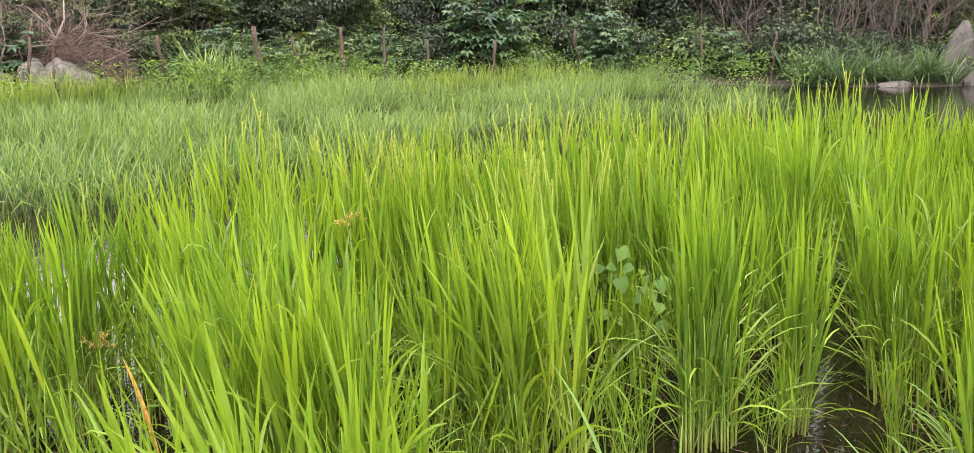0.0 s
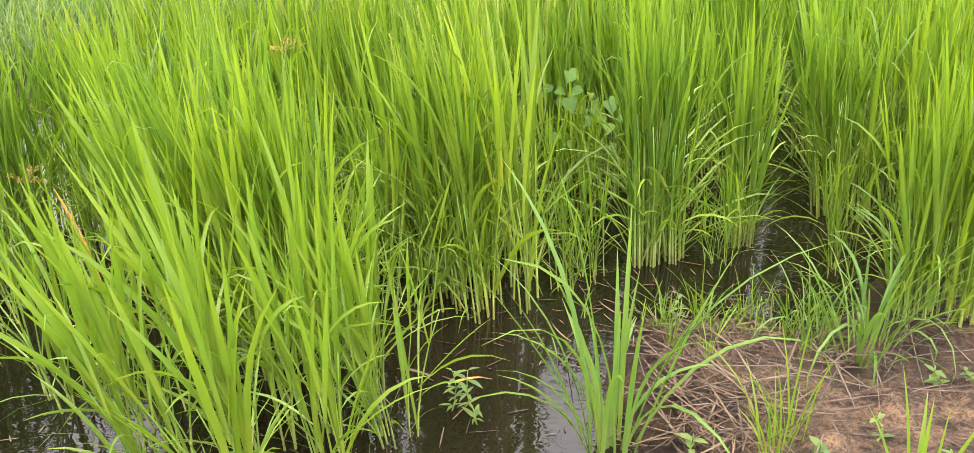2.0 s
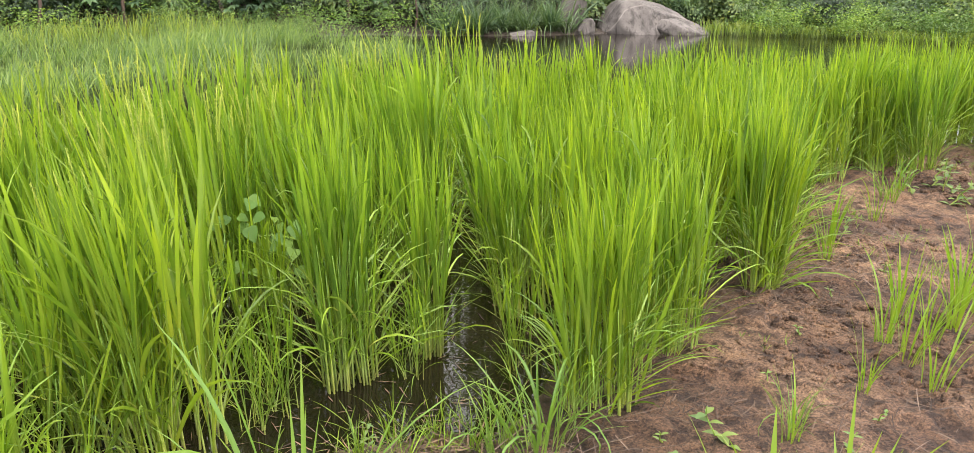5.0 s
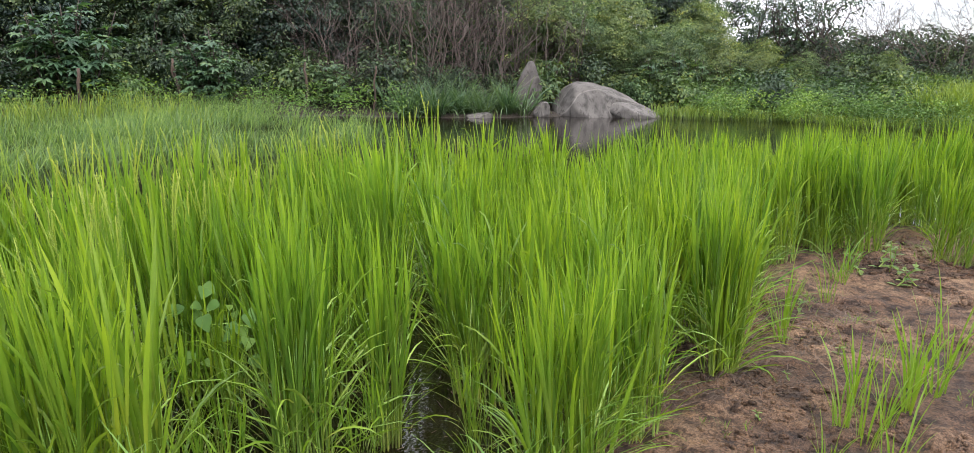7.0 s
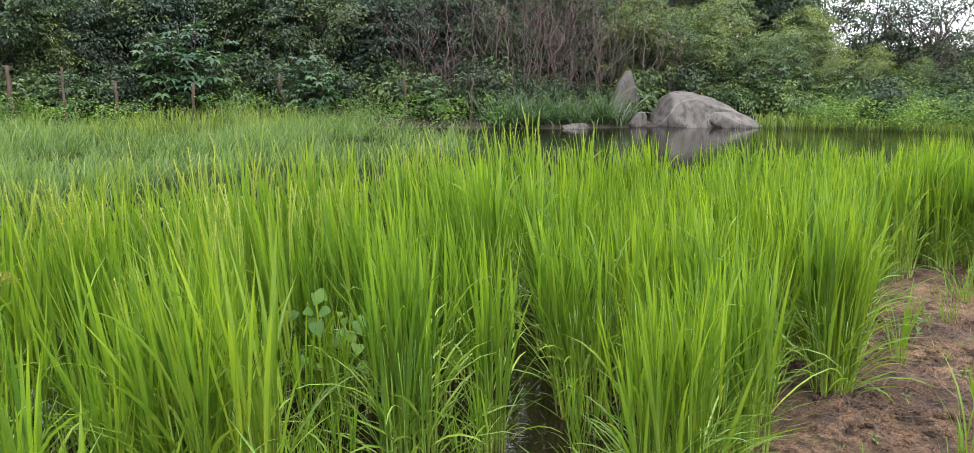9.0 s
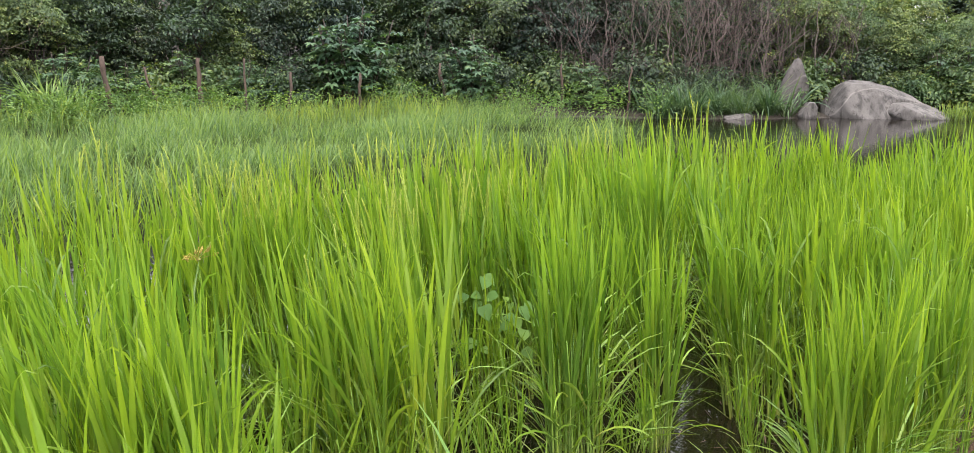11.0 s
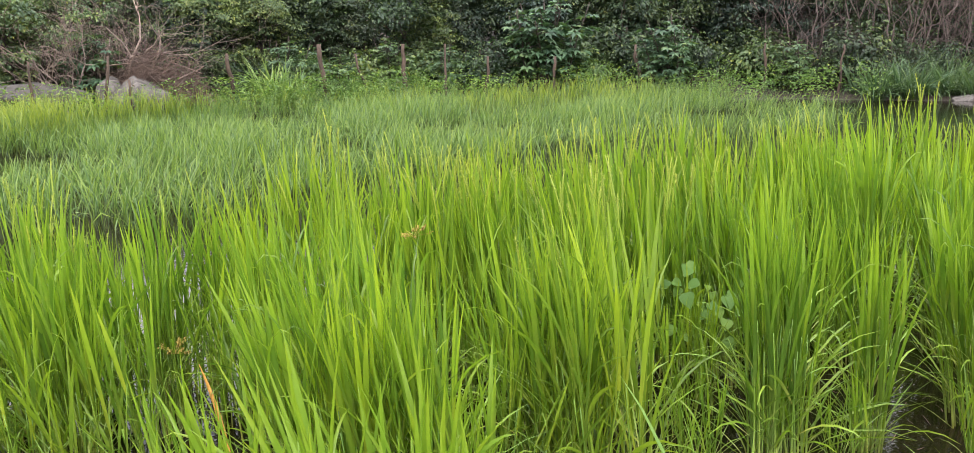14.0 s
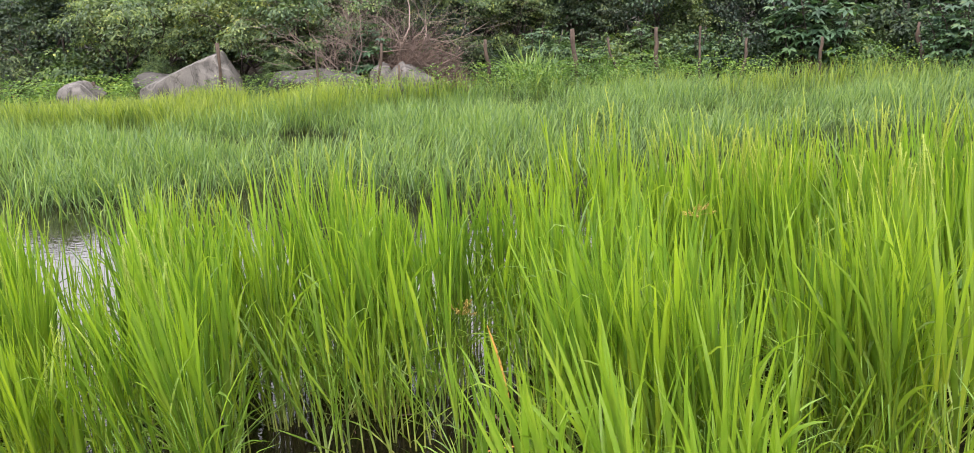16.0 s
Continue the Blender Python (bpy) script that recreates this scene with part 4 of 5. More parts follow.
boulder("boulder", (-11.72, 12.25, 0.60), (2.15, 1.3, 1.55), 12, "large pale slanting granite boulder among shrubs", turn=42, cuts=1, rough=0.04, planes=((-0.5, 0.0, 0.87, 0.40), (1, -0.2, 0.3, 0.70), (0.05, -1, 0.25, 0.58), (-0.9, -0.3, 0.1, 0.80), (0.4, -0.8, 0.5, 0.62)))
boulder("boulder", (-9.65, 13.45, 0.55), (1.95, 1.2, 0.72), 13, "dark flat granite slab under the shrubs", GRANITE_DARK, turn=35, planes=((0, 0, 1, 0.6),))
boulder("boulder", (-8.95, 12.75, 0.20), (0.85, 0.6, 0.40), 14, "low rounded pale granite stone in the grass", turn=30, cuts=4)
boulder("boulder", (-7.95, 13.85, 0.46), (1.15, 0.8, 0.86), 15, "pale wedge-shaped granite stone on the bank", taper=0.3, turn=30, cuts=2, planes=((-0.7, -0.3, 0.7, 0.6), (0.5, -0.2, 0.85, 0.66)))
boulder("boulder", (-8.57, 13.95, 0.5), (0.62, 0.6, 0.68), 16, "grey granite stone beside the wedge-shaped one", turn=50)
boulder("boulder", (-13.75, 11.35, 0.42), (1.05, 0.8, 0.66), 17, "low grey granite stone in the bank grass", turn=10)
boulder("boulder", (-13.0, 12.6, 0.62), (1.0, 0.8, 0.5), 18, "dark granite boulder in the shade of shrubs", GRANITE_DARK, turn=60)


# ---- fence ----
def fence_post(x, y, top, lean, seed, thick=0.05, label="weathered rough wooden fence post on the bank"):
    r = np.random.default_rng(seed)
    z = ground_at(x, y) - 0.15
    pile = Pile()
    path = wander(r, (0, 0, 0), (lean, r.normal(0, 0.04), top - z), 9, 0.02)
    tubes(pile, path[None], (thick * np.linspace(1.1, 0.8, 9) * (1 + r.normal(0, 0.12, 9)))[None], 8)
    ob = new("fence_post", pile.mesh("fence_post", POST))
    ob.matrix_basis = pose(x - lean, y, z)
    return tagged(ob, label, "fence post", "old fence along the far bank")


FENCE = [(-6.95, 15.53, 1.18, 0.02, 0.045), (-5.31, 16.24, 1.32, -0.12, 0.055), (-3.8, 17.22, 1.28, 0.02, 0.048), (-2.98, 17.7, 1.26, -0.03, 0.028), (-2.07, 17.96, 0.98, 0.08, 0.035),
         (-4.75, 16.9, 1.1, -0.25, 0.028), (-8.99, 12.42, 1.16, -0.03, 0.026), (-11.04, 12.2, 1.36, 0.0, 0.036), (-13.6, 11.4, 0.72, 0.12, 0.04), (-8.19, 13.4, 1.22, 0.18, 0.028), (-7.78, 13.3, 0.82, -0.1, 0.024),
         (3.9, 18.3, 1.15, 0.0, 0.03), (5.3, 17.6, 1.1, 0.02, 0.024), (1.2, 18.9, 1.15, -0.18, 0.045), (-0.6, 18.1, 0.95, 0.05, 0.035)]
for i, (x, y, top, lean, thick) in enumerate(FENCE):
    fence_post(x, y, top, lean, 100 + i, thick)


# ---- woods ----
def grow(r, start, way, length, radius, depth, out, bent=0.35, kids=(2, 4)):
    """Branches as (path, radii), and the ends where leaves sit."""
    end = np.asarray(start) + np.asarray(way) * length
    path = wander(r, start, end, 6, 0.06 * length)
    out.append((path, np.linspace(radius, radius * 0.55, 6), depth))
    if depth == 0:
        return
    for _ in range(int(r.integers(*kids)) + 1):
        at = path[int(r.integers(2, 6))]
        w = np.asarray(way) + unit(r, 1)[0] * bent * 1.9
        w[2] = w[2] * 0.8 + 0.12
        w /= np.linalg.norm(w)
        grow(r, at, w, length * r.uniform(0.5, 0.8), radius * 0.5, depth - 1, out, bent, kids)


def tree(seed, height, spread, mat, leaf, per, label, low=0.5, trunks=3, name="tree"):
    r = np.random.default_rng(seed)
    base = thing(name, (0, 0, 0), label, "tree" if name == "tree" else "shrub", "trees and shrubs of the far bank")
    limbs = []
    for _ in range(trunks):
        w = np.array([r.normal(0, 0.3), r.normal(0, 0.3), 1.0])
        w /= np.linalg.norm(w)
        grow(r, (r.normal(0, 0.12), r.normal(0, 0.12), -0.2), w, height * 0.5, 0.022 * height * r.uniform(0.5, 0.9), 2, limbs)
    wood = Pile()
    for path, rad, depth in limbs:
        tubes(wood, path[None, ::1 if depth else 2], rad[None, ::1 if depth else 2], 6 if depth == 2 else 3)
    part("trunk", wood.mesh("trunk", BARK), base, "dark crooked trunk and limbs")
    ends = [path[-1] for path, _, depth in limbs if depth == 0] + [path[3] for path, _, depth in limbs if depth < 2]
    extra = int(spread * spread * (height - low) * 15)
    z = r.uniform(low, height, extra)
    half = (height - low) / 2
    rad = spread * np.sqrt(np.maximum(0.02, 1 - np.abs((z - low - half) / half) ** 4)) * (0.3 + 0.7 * r.uniform(0, 1, extra) ** 0.4)
    a = r.uniform(0, 2 * np.pi, extra)
    rad *= 1 + 0.22 * np.sin(3 * a + 2.0 * z + seed) + 0.15 * np.sin(5 * a - 3.1 * z)
    q = np.column_stack([rad * np.cos(a), rad * np.sin(a), z])
    mids = np.concatenate([np.array(ends), q])
    mids = mids[mids[:, 2] > low * 0.7]
    crown = Pile()
    n = len(mids) * per
    big = np.repeat(r.uniform(0.65, 1.35, len(mids)), per)[:, None]
    off = r.normal(0, 1, (n, 3)) * np.array([0.21, 0.21, 0.05]) * big
    away = np.repeat(mids[:, :2] / (np.linalg.norm(mids[:, :2], axis=1, keepdims=True) + 0.05), per, 0)
    off[:, 2] -= 0.35 * (off[:, :2] * away).sum(1)
    at = np.repeat(mids, per, 0) + off
    out = off * 2 + unit(r, n) * 0.25
    out[:, 2] -= 0.12
    up = np.column_stack([0.45 * away, np.ones(n)]) + r.normal(0, 0.28, (n, 3))
    leaves(crown, at, out, up, leaf * r.uniform(0.65, 1.3, n), leaf * r.uniform(0.42, 0.66, n))
    part("crown", crown.mesh("crown", mat, False), base)
    return base


def lobed_shrub(seed, height, label):
    r = np.random.default_rng(seed)
    base = thing("shrub", (0, 0, 0), label, "shrub", "trees and shrubs of the far bank")
    wood, crown = Pile(), Pile()
    for _ in range(7):
        end = np.array([r.normal(0, 0.35), r.normal(0, 0.3), height * r.uniform(0.55, 1.0)])
        path = wander(r, (r.normal(0, 0.06), r.normal(0, 0.06), -0.15), end, 7, 0.03)
        tubes(wood, path[None], np.linspace(0.022, 0.008, 7)[None], 5)
        cnt = 26
        t = r.uniform(0.35, 1, cnt) * 5.99
        i = t.astype(int)
        start = path[i]
        w = unit(r, cnt)
        w[:, 2] = np.abs(w[:, 2]) * 0.6 + 0.05
        tip = start + w * r.uniform(0.12, 0.32, (cnt, 1))
        tubes(wood, np.stack([start, 0.5 * (start + tip) + [0, 0, 0.02], tip], 1), np.array([[0.004, 0.003, 0.0025]]), 3)
        d = w * 1.0
        d[:, 2] -= 0.55
        lobed(crown, tip, d, np.array([[0, 0, 1.0]]) + 0.6 * w + r.normal(0, 0.2, (cnt, 3)), r.uniform(0.14, 0.23, cnt))
    part("framework", wood.mesh("framework", BARK), base, "thin brown stems")
    part("foliage", crown.mesh("foliage", LEAF_PALM, False), base, "large lobed green leaves")
    return base


def bare_shrub(seed, height, stems, label, wood=None, fine=None):
    r = np.random.default_rng(seed)
    base = thing("bare_shrub", (0, 0, 0), label, "shrub", "leafless shrubs of the far bank")
    limbs = []
    for _ in range(stems):
        w = np.array([r.normal(0, 0.35), r.normal(0, 0.3), 1.0])
        w /= np.linalg.norm(w)
        grow(r, (r.normal(0, 0.25), r.normal(0, 0.2), -0.15), w, height * r.uniform(0.5, 0.75), r.uniform(0.012, 0.03), 3, limbs, 0.5, (2, 4))
    thick, thin = Pile(), Pile()
    for path, rad, depth in limbs:
        tubes(thick if depth > 1 else thin, path[None], rad[None], 5 if depth > 1 else 3)
    part("branchwork", thick.mesh("branchwork", wood or TWIG), base, "pale grey-brown bare stems")
    tagged(part("twig_tangle", thin.mesh("twig_tangle", fine or TWIG_DARK), base, "tangle of thin brown twigs"), kind="stuff")
    return base


def slim_stems(seed, height, stems, label):
    r = np.random.default_rng(seed)
    base = thing("bare_shrub", (0, 0, 0), label, "shrub", "leafless shrubs of the far bank")
    for _ in range(stems):
        start = np.array([r.normal(0, 0.28), r.normal(0, 0.2), -0.15])
        end = start + np.array([r.normal(0, 0.32), r.normal(0, 0.25), height * r.uniform(0.7, 1.1)])
        path = wander(r, start, end, 10, 0.07)
        pile = Pile()
        tubes(pile, path[None], np.linspace(r.uniform(0.014, 0.03), 0.008, 10)[None], 6)
        for _ in range(4):
            at = path[int(r.integers(4, 9))]
            tip = at + np.array([r.normal(0, 0.3), r.normal(0, 0.3), r.uniform(0.3, 0.8)])
            tubes(pile, wander(r, at, tip, 6, 0.05)[None], np.linspace(0.009, 0.004, 6)[None], 4)
        part("stem", pile.mesh("stem", TWIG), base)
    return base


TREES = [
    tree(31, 4.8, 1.35, LEAF_A, 0.15, 40, "dense dark green broadleaf tree on the bank", 0.7),
    tree(32, 5.2, 1.45, LEAF_B, 0.18, 34, "dense bluish green broadleaf tree on the bank", 1.0),
    tree(33, 4.4, 1.3, LEAF_C, 0.16, 34, "yellowish green small-leaved tree on the bank", 0.8),
    tree(34, 5.0, 1.2, LEAF_B, 0.2, 28, "open-crowned green tree with slender trunks", 1.5, 4),
    tree(35, 1.7, 0.85, LEAF_A, 0.12, 22, "low leafy green bush on the bank", 0.1, 4, "shrub"),
    tree(36, 1.3, 0.75, LEAF_BUSH, 0.13, 18, "low bright green leafy bush on the bank", 0.05, 4, "shrub"),
    lobed_shrub(41, 1.9, "shrub with large lobed green leaves"),
    bare_shrub(51, 3.6, 7, "leafless shrub of tangled grey-brown twigs"),
    bare_shrub(52, 2.2, 8, "low leafless shrub of fine brown twigs"),
    tree(37, 4.6, 1.4, LEAF_D, 0.115, 56, "leafy light green tree on the bank", 0.6),
    tree(38, 2.4, 1.25, LEAF_A, 0.16, 30, "low spreading dark green tree behind the bank", 0.2),
    slim_stems(53, 3.2, 5, "cluster of slender bare grey trunks"),
    tree(39, 5.6, 1.0, LEAF_B, 0.17, 10, "slender open-crowned tree standing clear of the others", 3.4, 2),
    tree(40, 4.6, 1.5, LEAF_D, 0.13, 44, "light green tree with overhanging leafy boughs", 1.7, 4),
    bare_shrub(54, 1.9, 9, "pale dry leafless shrub beside the shore stones", TWIG_PALE, TWIG_PALE),
]


def brush_heap(seed, x, y, wide, deep, tall, twigs, label):
    """A heap of dead brushwood: crooked thin twigs thrown over one another, densest low down."""
    r = np.random.default_rng(seed)
    base = thing("brush_heap", (x, y, ground_at(x, y)), label, "brushwood", "dead brushwood on the bank")
    for name, count, long, thick in (("branchwork", twigs // 8, (0.5, 1.3), 0.011), ("twig_tangle", twigs, (0.2, 0.7), 0.0045)):
        a, q = r.uniform(0, 2 * np.pi, count), np.sqrt(r.uniform(0, 1, count))
        top = tall * np.sqrt(np.maximum(0, 1 - q ** 2)) * (0.8 + 0.2 * np.sin(3 * a))
        at = np.column_stack([q * np.cos(a) * wide, q * np.sin(a) * deep, top * r.uniform(0.25, 1, count)])
        way = unit(r, count) * np.array([1, 1, 0.7])
        ln = r.uniform(*long, count)[:, None]
        pts = np.stack([at - way * ln / 2, at + unit(r, count) * ln * 0.1, at + way * ln / 2], 1)
        pts[:, :, 2] = np.maximum(pts[:, :, 2], 0.02)
        pile = Pile()
        tubes(pile, pts, np.array([[1.0, 0.8, 0.4]]) * thick * r.uniform(0.6, 1.3, (count, 1)), 4)
        tagged(part(name, pile.mesh(name, TWIG_DEAD), base), kind="stuff")
    return base


brush_heap(58, -8.0, 14.5, 1.0, 0.6, 1.35, 3000, "heap of brown dead brushwood behind the shore stones")
brush_heap(59, -10.6, 13.9, 0.9, 0.4, 0.45, 900, "low heap of brown dead brushwood under the trees")
brush_heap(60, -13.3, 12.9, 0.9, 0.4, 0.5, 800, "low heap of brown dead brushwood under the trees")


def out_from_shore(yaw, depth):
    """The place in a direction from the walk, so many metres behind the far shore."""
    a = radians(yaw)
    rr = np.linspace(9, 70, 1200)
    px, py = -np.sin(a) * rr, np.cos(a) * rr
    d = near_line(px, py, FAR_SHORE)
    i = int(np.argmax(d > depth))
    return float(px[i]), float(py[i])


rng = np.random.default_rng(77)
wood_spots = []


def stand(k, yaw, depth, size):
    x, y = out_from_shore(yaw, depth)
    wood_spots.append((k, x, y, ground_at(x, y), float(rng.uniform(0, 360)), size))


for i, yaw in enumerate(np.arange(-62, 66, 2.6)):
    bare = -27.5 < yaw < -20
    open_end = yaw < -40.5
    jit = float(rng.normal(0, 0.7))
    bright = -43 < yaw < -27
    if not bare and not open_end:
        stand(int(rng.choice([9, 9, 2])) if bright else int(rng.choice([0, 1, 2, 1, 0])), yaw + jit, (9 if open_end else 2.9) + float(rng.uniform(-0.5, 0.8)), float(rng.uniform(0.8, 1.1)) * (0.42 if open_end else 1))
    if i % 3 == 2:
        continue
    stand(int(rng.choice([0, 1, 3, 3])), yaw + 1.8, (14 if open_end else 5.6) + float(rng.uniform(-0.8, 0.8)), float(rng.uniform(0.9, 1.2)) * (0.42 if open_end else 1.2))
    stand(int(rng.choice([0, 1, 0])), yaw + jit * 2, (22 if open_end else 9.0) + float(rng.uniform(-1, 1)), float(rng.uniform(1.0, 1.35)) * (0.5 if open_end else 1.3))
for yaw in np.concatenate([np.arange(-62, 29, 2.6), np.arange(48.0, 64, 2.6)]):
    stand(int(rng.choice([4, 4, 5])), yaw + float(rng.normal(0, 0.6)), float(rng.uniform(0.9, 2.0)) + (1.5 if yaw < -34 else 0), float(rng.uniform(0.6, 1.0)))
for yaw, depth, size in ((-19, 2.2, 1.0), (-21.8, 2.8, 1.1), (-24, 2.0, 1.0), (-26.5, 2.6, 1.1), (-12.5, 2.4, 0.9), (-15.5, 3.0, 1.0), (-48.6, 4.2, 0.9), (-50.2, 4.6, 0.8), (-54.5, 3.6, 0.95), (-53.0, 4.2, 0.9), (31, 1.9, 0.7)):
    stand(7, yaw, depth, size)
for yaw, depth, size in ((27.5, 0.9, 0.8), (29, 1.3, 0.9), (31.5, 1.4, 1.0), (38, 1.5, 0.8), (-14, 1.2, 0.8), (-17.5, 1.4, 0.8), (-30.5, 1.5, 0.9)):
    stand(8, yaw, depth, size)
for yaw, depth, size in ((2.3, 0.7, 1.15), (3.4, 0.9, 1.0), (-6.3, 0.15, 0.85), (-5.4, 0.3, 0.7), (1.0, 0.8, 0.7), (13, 0.8, 0.7), (20.5, 0.8, 0.7), (37, 1.0, 0.8), (42, 1.3, 0.9), (17, 0.6, 0.55), (9.5, 0.8, 0.6), (-14.2, 0.6, 0.6), (-36, 1.2, 0.7), (-37.5, 1.5, 0.75), (-39, 1.3, 0.7), (-41, 1.5, 0.6), (-44, 1.6, 0.55), (32.5, 0.6, 0.8)):
    stand(6, yaw, depth, size)
for yaw in np.arange(-57, -31, 1.5):
    stand(int(rng.choice([5, 5, 4])), float(yaw), float(rng.uniform(0.5, 2.4)), float(rng.uniform(0.5, 0.9)))
for yaw in (-20.5, -22.5, -24.5, -26.5, -28):
    stand(0, yaw, 5.2, 0.9)
for yaw in np.arange(-66, -42, 1.7):
    stand(10, float(yaw), 5.5 + float(rng.uniform(-0.7, 1.0)), float(rng.uniform(0.75, 0.95)) * 0.82)
    stand(int(rng.choice([4, 10])), float(yaw) + 0.8, 3.9 + float(rng.uniform(-0.5, 0.5)), float(rng.uniform(0.55, 0.75)))
stand(9, -38.8, 4.0, 0.95)
stand(9, -29.5, 2.4, 0.9)
for yaw, depth in ((22.0, 2.6), (25.3, 2.1), (28.6, 2.4)):
    stand(9, yaw, depth, float(rng.uniform(0.85, 1.0)))
for yaw, depth in ((35.6, 1.5), (38.4, 1.2), (41.6, 1.3), (44.6, 1.5), (47.6, 1.6), (36.9, 0.9)):
    stand(13, yaw, depth, float(rng.uniform(0.85, 1.0)))
stand(9, 38.2, 0.35, 0.42)
stand(9, 46.0, 0.4, 0.4)
for yaw, depth, size in ((29.2, 0.5, 0.5), (30.4, 0.4, 0.55), (31.4, 0.6, 0.5), (33.0, 1.2, 0.9)):
    stand(8, yaw, depth, size)
for yaw, depth, size in ((32.4, 0.6, 1.25), (33.6, 0.8, 1.0), (30.4, 1.0, 0.9)):
    stand(14, yaw, depth, size)
stand(9, -33.0, 2.0, 0.8)
stand(9, -36.5, 2.2, 0.75)
stand(12, -46.0, 4.8, 0.72)
stand(12, -44.4, 5.2, 0.70)
stand(12, -42.6, 5.0, 0.66)
for yaw, depth, size in ((-35.0, 2.0, 0.7), (-37.8, 2.6, 0.75), (-40.4, 2.4, 0.65), (-42.8, 2.9, 0.6), (-45.4, 2.6, 0.5), (-48.0, 3.0, 0.48), (-50.4, 2.8, 0.5)):
    stand(9, yaw, depth, size)
for k, yaw, depth, size in ((0, -0.9, 4.2, 1.1), (1, 0.8, 5.0, 1.1), (4, 0.0, 3.0, 1.2), (0, -2.4, 3.6, 1.0)):
    stand(k, yaw, depth, size)
stand(4, 39.5, 0.1, 0.45)
stand(5, 41.5, 0.0, 0.4)
stand(5, 37.2, -0.1, 0.4)
stand(5, 34.5, 0.1, 0.45)
for k, yaw, depth, size in ((4, 36.0, 0.0, 0.42), (4, 38.3, 0.1, 0.42), (4, 40.6, 0.2, 0.45), (5, 43.0, 0.3, 0.5), (4, 33.4, 0.1, 0.4), (5, 45.0, 0.2, 0.45), (4, 32.2, 0.0, 0.4)):
    stand(k, yaw, depth, size)
stand(8, -45.6, 2.9, 0.85)
stand(8, -47.0, 3.0, 0.9)
for yaw in (-19.5, -20.7, -22.2, -23.4, -25.2, -26.4, -28.6, -30.4, -17.2, -14.6):
    stand(11, yaw, float(rng.uniform(1.3, 2.4)), float(rng.uniform(0.8, 1.1)))
place_copies(TREES, wood_spots, {0: 0.62, 1: 0.52, 2: 0.50, 3: 0.60, 4: 0.85, 6: 1.15, 8: 0.8, 9: 0.58, 10: 1.0, 13: 0.62})


# ---- tall grass tufts on the bank ----
def grass_tuft(name, seed, count, tall, wide, bend, mat, label, group, foot=0.12, lean=(0.05, 0.5)):
    r = np.random.default_rng(seed)
    base = thing(name, (0, 0, 0), label, "grass", group)
    a = r.uniform(0, 2 * np.pi, count)
    q = foot * np.sqrt(r.uniform(0, 1, count))
    rows = (np.column_stack([q * np.cos(a), q * np.sin(a), np.full(count, -0.03)]), a + r.normal(0, 0.5, count), vary(r, count, *tall), vary(r, count, *wide), vary(r, count, *lean), np.abs(r.normal(0, bend, count)) + 0.1)
    twist = r.normal(0, 0.6, count)
    if count > 40:
        pile = Pile()
        blades(pile, *rows, 7, 0.2, twist)
        tagged(part("leaf_tuft", pile.mesh("leaf_tuft", mat), base), kind="stuff")
    else:
        for i in range(count):
            pile = Pile()
            blades(pile, *(v[i:i + 1] for v in rows), 8, 0.2, twist[i:i + 1])
            part("leaf", pile.mesh("leaf", mat), base)
    return base


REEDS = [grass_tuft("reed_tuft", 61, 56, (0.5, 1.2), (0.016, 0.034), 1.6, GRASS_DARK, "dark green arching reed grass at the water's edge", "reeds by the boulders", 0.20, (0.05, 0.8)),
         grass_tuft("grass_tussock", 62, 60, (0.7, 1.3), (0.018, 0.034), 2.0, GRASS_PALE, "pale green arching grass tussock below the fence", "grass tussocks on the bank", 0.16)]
rng = np.random.default_rng(78)
reed_spots = []
for _ in range(34):
    x = float(rng.uniform(5.6, 9.0))
    y = 16.95 + float(rng.uniform(0.0, 1.0)) + 0.05 * (x - 6)
    reed_spots.append((0, x, y, max(ground_at(x, y), 0), float(rng.uniform(0, 360)), float(rng.uniform(0.5, 1.0))))
for x, y, s in ((-6.2, 15.75, 1.1), (-5.95, 15.85, 1.0), (-5.7, 16.0, 0.9), (-4.8, 16.5, 0.65)):
    reed_spots.append((1, x, y, max(ground_at(x, y), 0), float(rng.uniform(0, 360)), s))
place_copies(REEDS, reed_spots)


# ---- grasses and weeds by the mud edge ----
WIDE = [grass_tuft("grass_clump", 71, 30, (0.36, 0.86), (0.009, 0.018), 1.2, GRASS_BLUE, "blue-green grass clump with arching leaves at the mud's edge", "grass clumps at the mud's edge", 0.06, (0.03, 0.42)),
        grass_tuft("grass_clump", 72, 13, (0.45, 0.95), (0.015, 0.025), 0.40, RICE, "sparse tall grass with broad upright leaves", "grass clumps at the mud's edge", 0.06, (0.02, 0.3)),
        grass_tuft("grass_sprout", 73, 13, (0.10, 0.30), (0.003, 0.0058), 0.35, RICE, "thin young green grass sprout in the mud", "grass sprouts in the mud", 0.026, (0.02, 0.22)),
        grass_tuft("grass_clump", 74, 24, (0.28, 0.62), (0.006, 0.013), 1.9, GRASS_BLUE, "low grass clump with long arching leaves in the mud", "grass clumps at the mud's edge", 0.07, (0.05, 0.5))]
